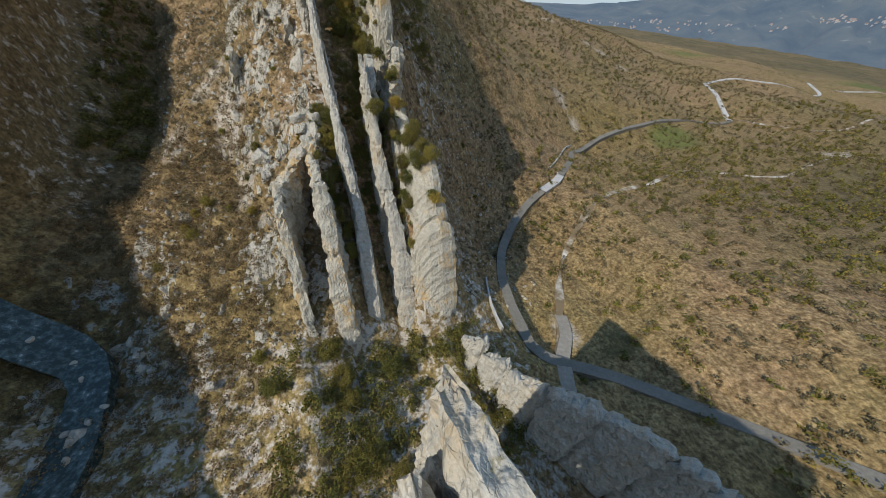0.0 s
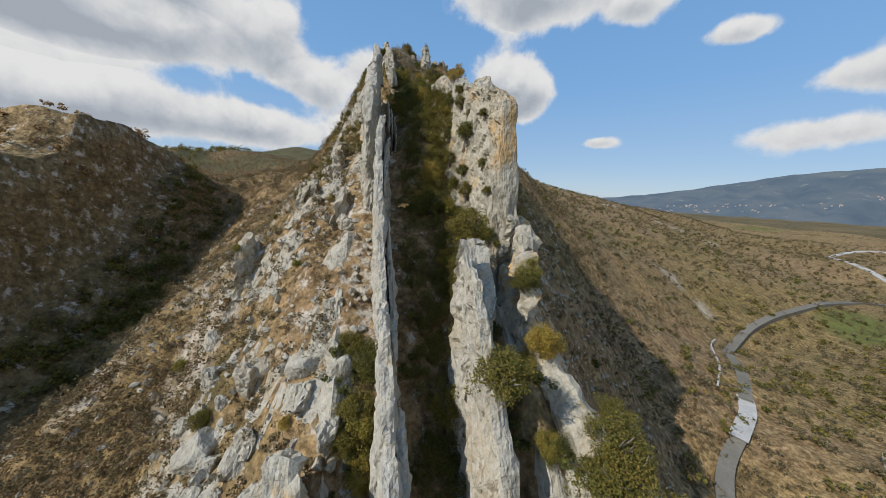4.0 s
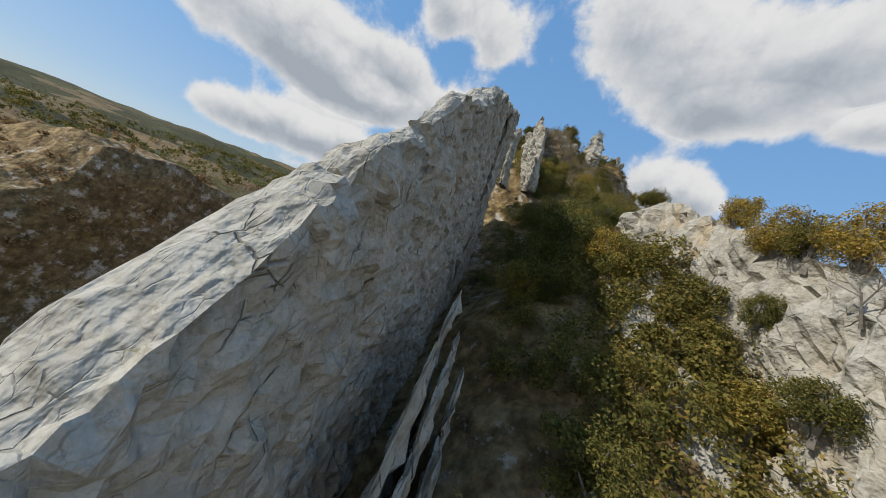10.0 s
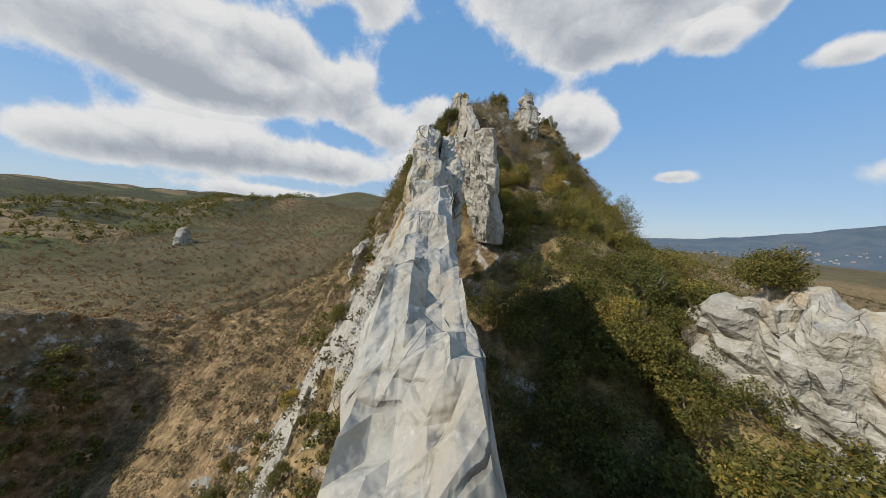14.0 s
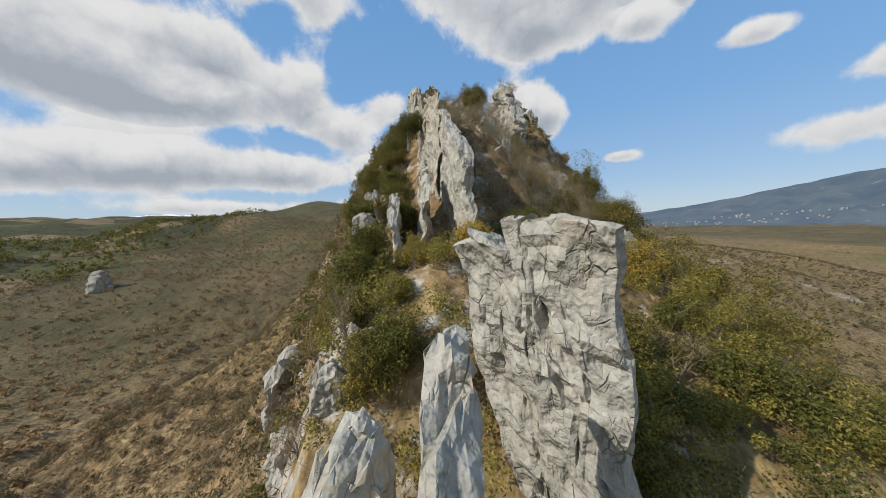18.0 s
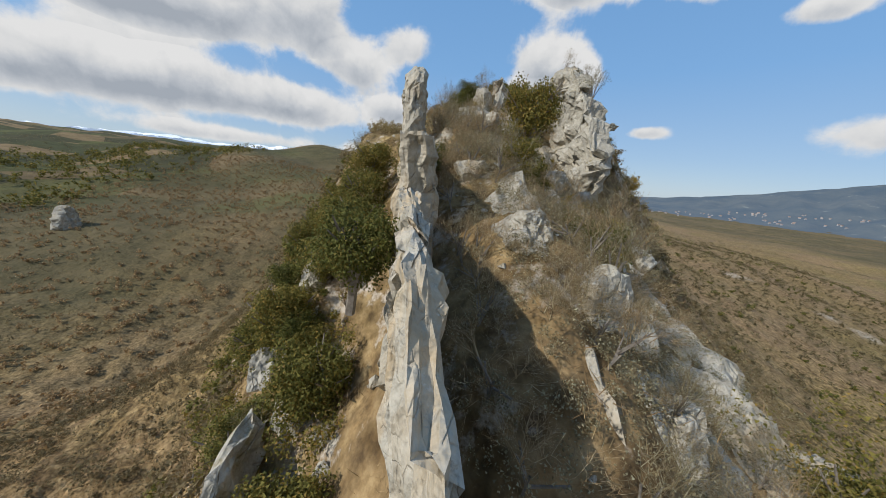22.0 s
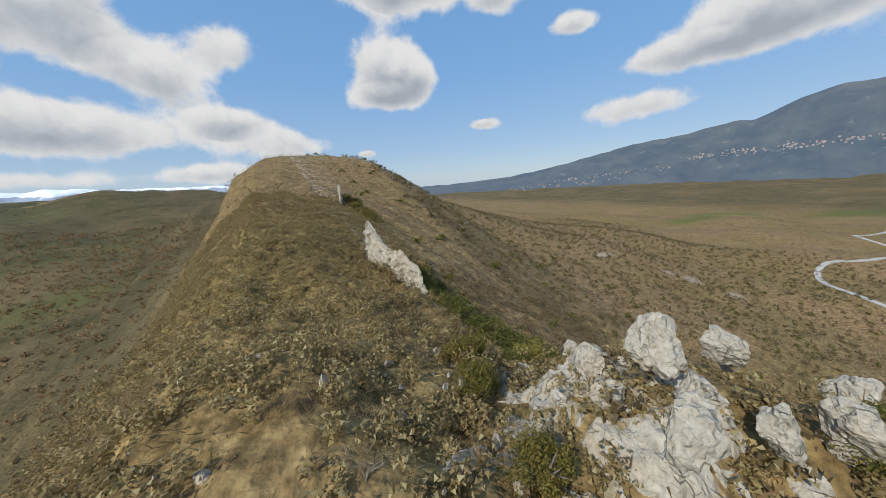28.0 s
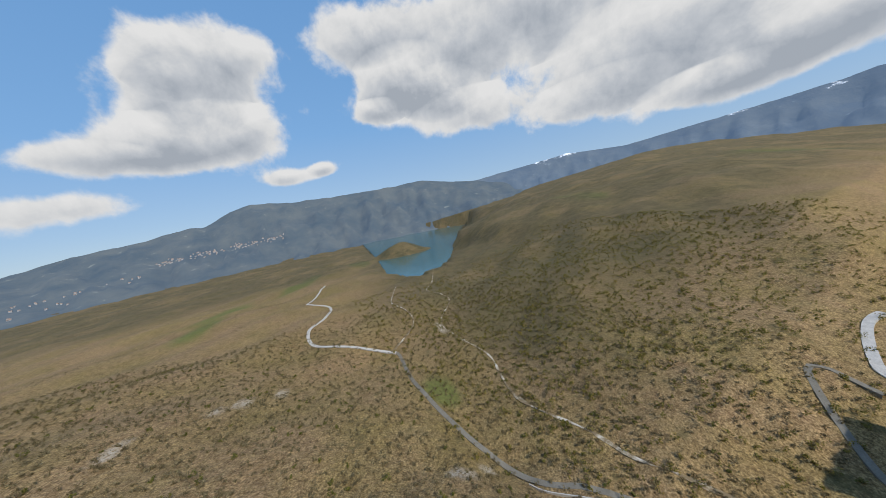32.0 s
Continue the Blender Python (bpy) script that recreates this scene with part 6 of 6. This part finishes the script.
boulders(90, 0, 66, -22, -3, 0.5, 2.2, "pale limestone boulder on the scrubby gorge slope", "slope boulders")
boulders(30, -30, 20, -45, -14, 0.5, 2.4, "pale limestone boulder low on the gorge slope", "slope boulders")
boulders(40, 84, 128, 2, 18, 0.4, 1.6, "pale limestone block among bare shrubs", "summit blocks")
boulders(26, 126, 142, 14, 30, 0.4, 1.2, "white limestone block on the summit ridge", "summit blocks")
boulders(40, -30, 0, -60, -40, 0.6, 2.2, "white river boulder beside the stream", "river boulders")


for s_, u_, top_, k_ in ((131.4, 16.8, 50.4, 1.3), (135.6, 18.8, 49.6, 1.1), (134.4, 17.6, 49.4, 0.8), (131.8, 20.0, 52.2, 1.6), (133.6, 22.0, 53.3, 1.7), (132.2, 21.6, 52.4, 1.3), (134.6, 20.8, 51.0, 1.3), (135.8, 22.2, 51.2, 1.3), (129.6, 24.4, 51.6, 1.7), (132.6, 25.2, 52.4, 1.5), (134.6, 24.4, 51.4, 1.3), (139.4, 21.8, 48.2, 1.2), (128.6, 19.2, 50.6, 1.4), (130.4, 18.2, 50.8, 1.1), (127.6, 22.0, 51.2, 1.6), (130.6, 22.6, 51.6, 1.2), (137.4, 20.0, 48.8, 0.8), (129.8, 27.4, 50.8, 1.6), (127.0, 25.4, 51.2, 1.8), (133.2, 27.6, 51.0, 1.4), (138.2, 24.0, 49.4, 1.0)):
    ob = new("summit_rock", pick.choice(crags))
    x_, y_ = to_xy(s_, u_)
    ob.matrix_basis = Matrix.LocRotScale(Vector((x_, y_, top_ - 0.55 * k_ - 0.35)), Euler((pick.uniform(-0.3, 0.3), pick.uniform(-0.3, 0.3), pick.uniform(0, 6.28))), (k_ * 0.62, k_ * 0.5, k_ * 0.72))
    tagged(ob, "white pitted limestone block on the summit ridge", "rock", "summit rocks")


for s_, u_, k_ in ((110, 2.6, 1.5), (109.2, 3.6, 1.1), (112.4, 4.6, 1.6), (111.4, 5.8, 1.2), (115, 6.2, 1.5), (107.6, 5.4, 1.3), (111, 9.4, 1.5), (105.6, 10, 1.4), (116, 10.6, 1.6), (101.6, 6, 1.1), (97, 8, 1.0), (92, 5.4, 1.0), (103, -3.6, 1.4), (97, -5.4, 1.3), (113.4, 12.4, 1.6), (108.8, 7.8, 1.2), (106.4, 3.4, 1.0), (113.4, 8.0, 1.5), (109, 12.4, 1.7), (106.4, 13.2, 1.5), (100.2, -4.6, 1.1), (91, -3.4, 1.3), (87.4, -5, 1.2), (94.6, -3.8, 1.0), (78, -7.4, 1.2), (72, -6.4, 1.3), (75, -4.6, 1.0)):
    place, nrm, on = drop(s_, u_)
    ob = new("rock_outcrop", pick.choice(crags))
    ob.matrix_basis = Matrix.LocRotScale(place + Vector((0, 0, 0.15 * k_)), Euler((pick.uniform(-0.3, 0.3), pick.uniform(-0.3, 0.3), pick.uniform(0, 6.28))), (k_, k_ * 0.85, k_ * 1.15))
    tagged(ob, "pale limestone block among the summit shrubs", "rock", "summit rocks")


def rubble(name, n, s0, s1, u0, u1, lo, hi, label, seed):
    rs = np.random.RandomState(seed)
    base = np.array([(1, 0, 0), (-1, 0, 0), (0, 1, 0), (0, -1, 0), (0, 0, 1), (0, 0, -1), (0.62, 0.62, 0.5), (-0.62, -0.62, 0.5)], float)
    tri = np.array([(0, 6, 4), (6, 2, 4), (2, 1, 4), (1, 7, 4), (7, 3, 4), (3, 0, 4), (0, 2, 6), (1, 3, 7), (2, 0, 5), (1, 2, 5), (3, 1, 5), (0, 3, 5)])
    s, u = rs.uniform(s0, s1, n), rs.uniform(u0, u1, n)
    x, y = to_xy(s, u)
    z = gz(s, u)
    k = lo + (hi - lo) * rs.uniform(0, 1, n) ** 2.5
    v = base[None] * rs.uniform(0.55, 1.25, (n, 8, 1)) * (k[:, None, None] * rs.uniform(0.6, 1.2, (n, 1, 3)))
    a = rs.uniform(0, 6.28, n)
    ca, sa = np.cos(a)[:, None], np.sin(a)[:, None]
    v = np.stack([v[..., 0] * ca - v[..., 1] * sa + x[:, None], v[..., 0] * sa + v[..., 1] * ca + y[:, None], v[..., 2] + z[:, None] + 0.1 * k[:, None]], -1)
    f = (tri[None] + 8 * np.arange(n)[:, None, None]).reshape(-1, 3)
    tagged(new(name, mesh_of(name, v.reshape(-1, 3).tolist(), f.tolist(), ROCK)), label, "rubble", kind="stuff")


rubble("rubble", 3000, -25, 80, -48, -2, 0.1, 0.8, "scattered pale limestone rubble on the gorge slope", 21)
rubble("rubble", 700, 80, 150, -14, 24, 0.1, 0.5, "scattered limestone rubble along the crest", 22)
rubble("rubble", 1600, -20, 90, 16, 60, 0.1, 0.8, "limestone debris below the cliffs", 23)


# ---- far villages on the mountain's foot ----
def village(name, n, az0, az1, el0, el1, lo, hi, label, seed):
    rs = random.Random(seed)
    eye = Vector((-58, 181, 58))
    wall_v, wall_f, roof_v, roof_f = [], [], [], []
    for _ in range(n):
        az, el = rs.uniform(az0, az1), 0
        el = el0 + (el1 - el0) * (az - az0) / (az1 - az0) + rs.gauss(0, 0.22)
        ok, place, _, _, ob, _ = scene.ray_cast(dg, eye, Vector(direction(az, el)))
        if not ok:
            continue
        w, d, h, a = rs.uniform(lo, hi), rs.uniform(lo, hi) * 0.7, rs.uniform(4, 7), rs.uniform(0, 3.14)
        x, y = Vector((math.cos(a), math.sin(a), 0)), Vector((-math.sin(a), math.cos(a), 0))
        b = len(wall_v)
        for z in (-6, h):
            for sx, sy in ((-1, -1), (1, -1), (1, 1), (-1, 1)):
                wall_v.append(tuple(place + x * sx * w / 2 + y * sy * d / 2 + Vector((0, 0, z))))
        wall_f += [(b + k, b + (k + 1) % 4, b + 4 + (k + 1) % 4, b + 4 + k) for k in range(4)]
        r = len(roof_v)
        for sx, sy, z in ((-0.55, -0.6, h), (0.55, -0.6, h), (0.55, 0.6, h), (-0.55, 0.6, h), (-0.55, 0, h + 3), (0.55, 0, h + 3)):
            roof_v.append(tuple(place + x * sx * w + y * sy * d + Vector((0, 0, z))))
        roof_f += [(r, r + 1, r + 5, r + 4), (r + 2, r + 3, r + 4, r + 5), (r, r + 4, r + 3), (r + 1, r + 2, r + 5)]
    root = tagged(new(name, None), label, "village")
    root["kind"] = "stuff"
    for nm, v, f, m in (("house_wall", wall_v, wall_f, PLASTER), ("house_roof", roof_v, roof_f, TILE)):
        o = new(nm, mesh_of(nm, v, f, m))
        o.parent = root
        o["kind"] = "stuff"


PLASTER = plain_material("pale_plaster", [(0.3, (0.3, 0.3, 0.31)), (0.7, (0.42, 0.42, 0.43))], 0.05, 0.9)
TILE = plain_material("roof_tile", [(0.3, (0.3, 0.2, 0.15)), (0.7, (0.42, 0.3, 0.24))], 0.05, 0.9)
village("village", 120, 47, 64, 0.9, 1.7, 8, 17, "long white hill village on the mountain side", 3)
village("village", 34, 28, 46, -1.6, -0.2, 8, 14, "scattered white farmhouses at the mountain foot", 4)
village("village", 34, 20, 40, -2.6, -1.6, 8, 16, "distant pale sheds and houses on the plain", 5)
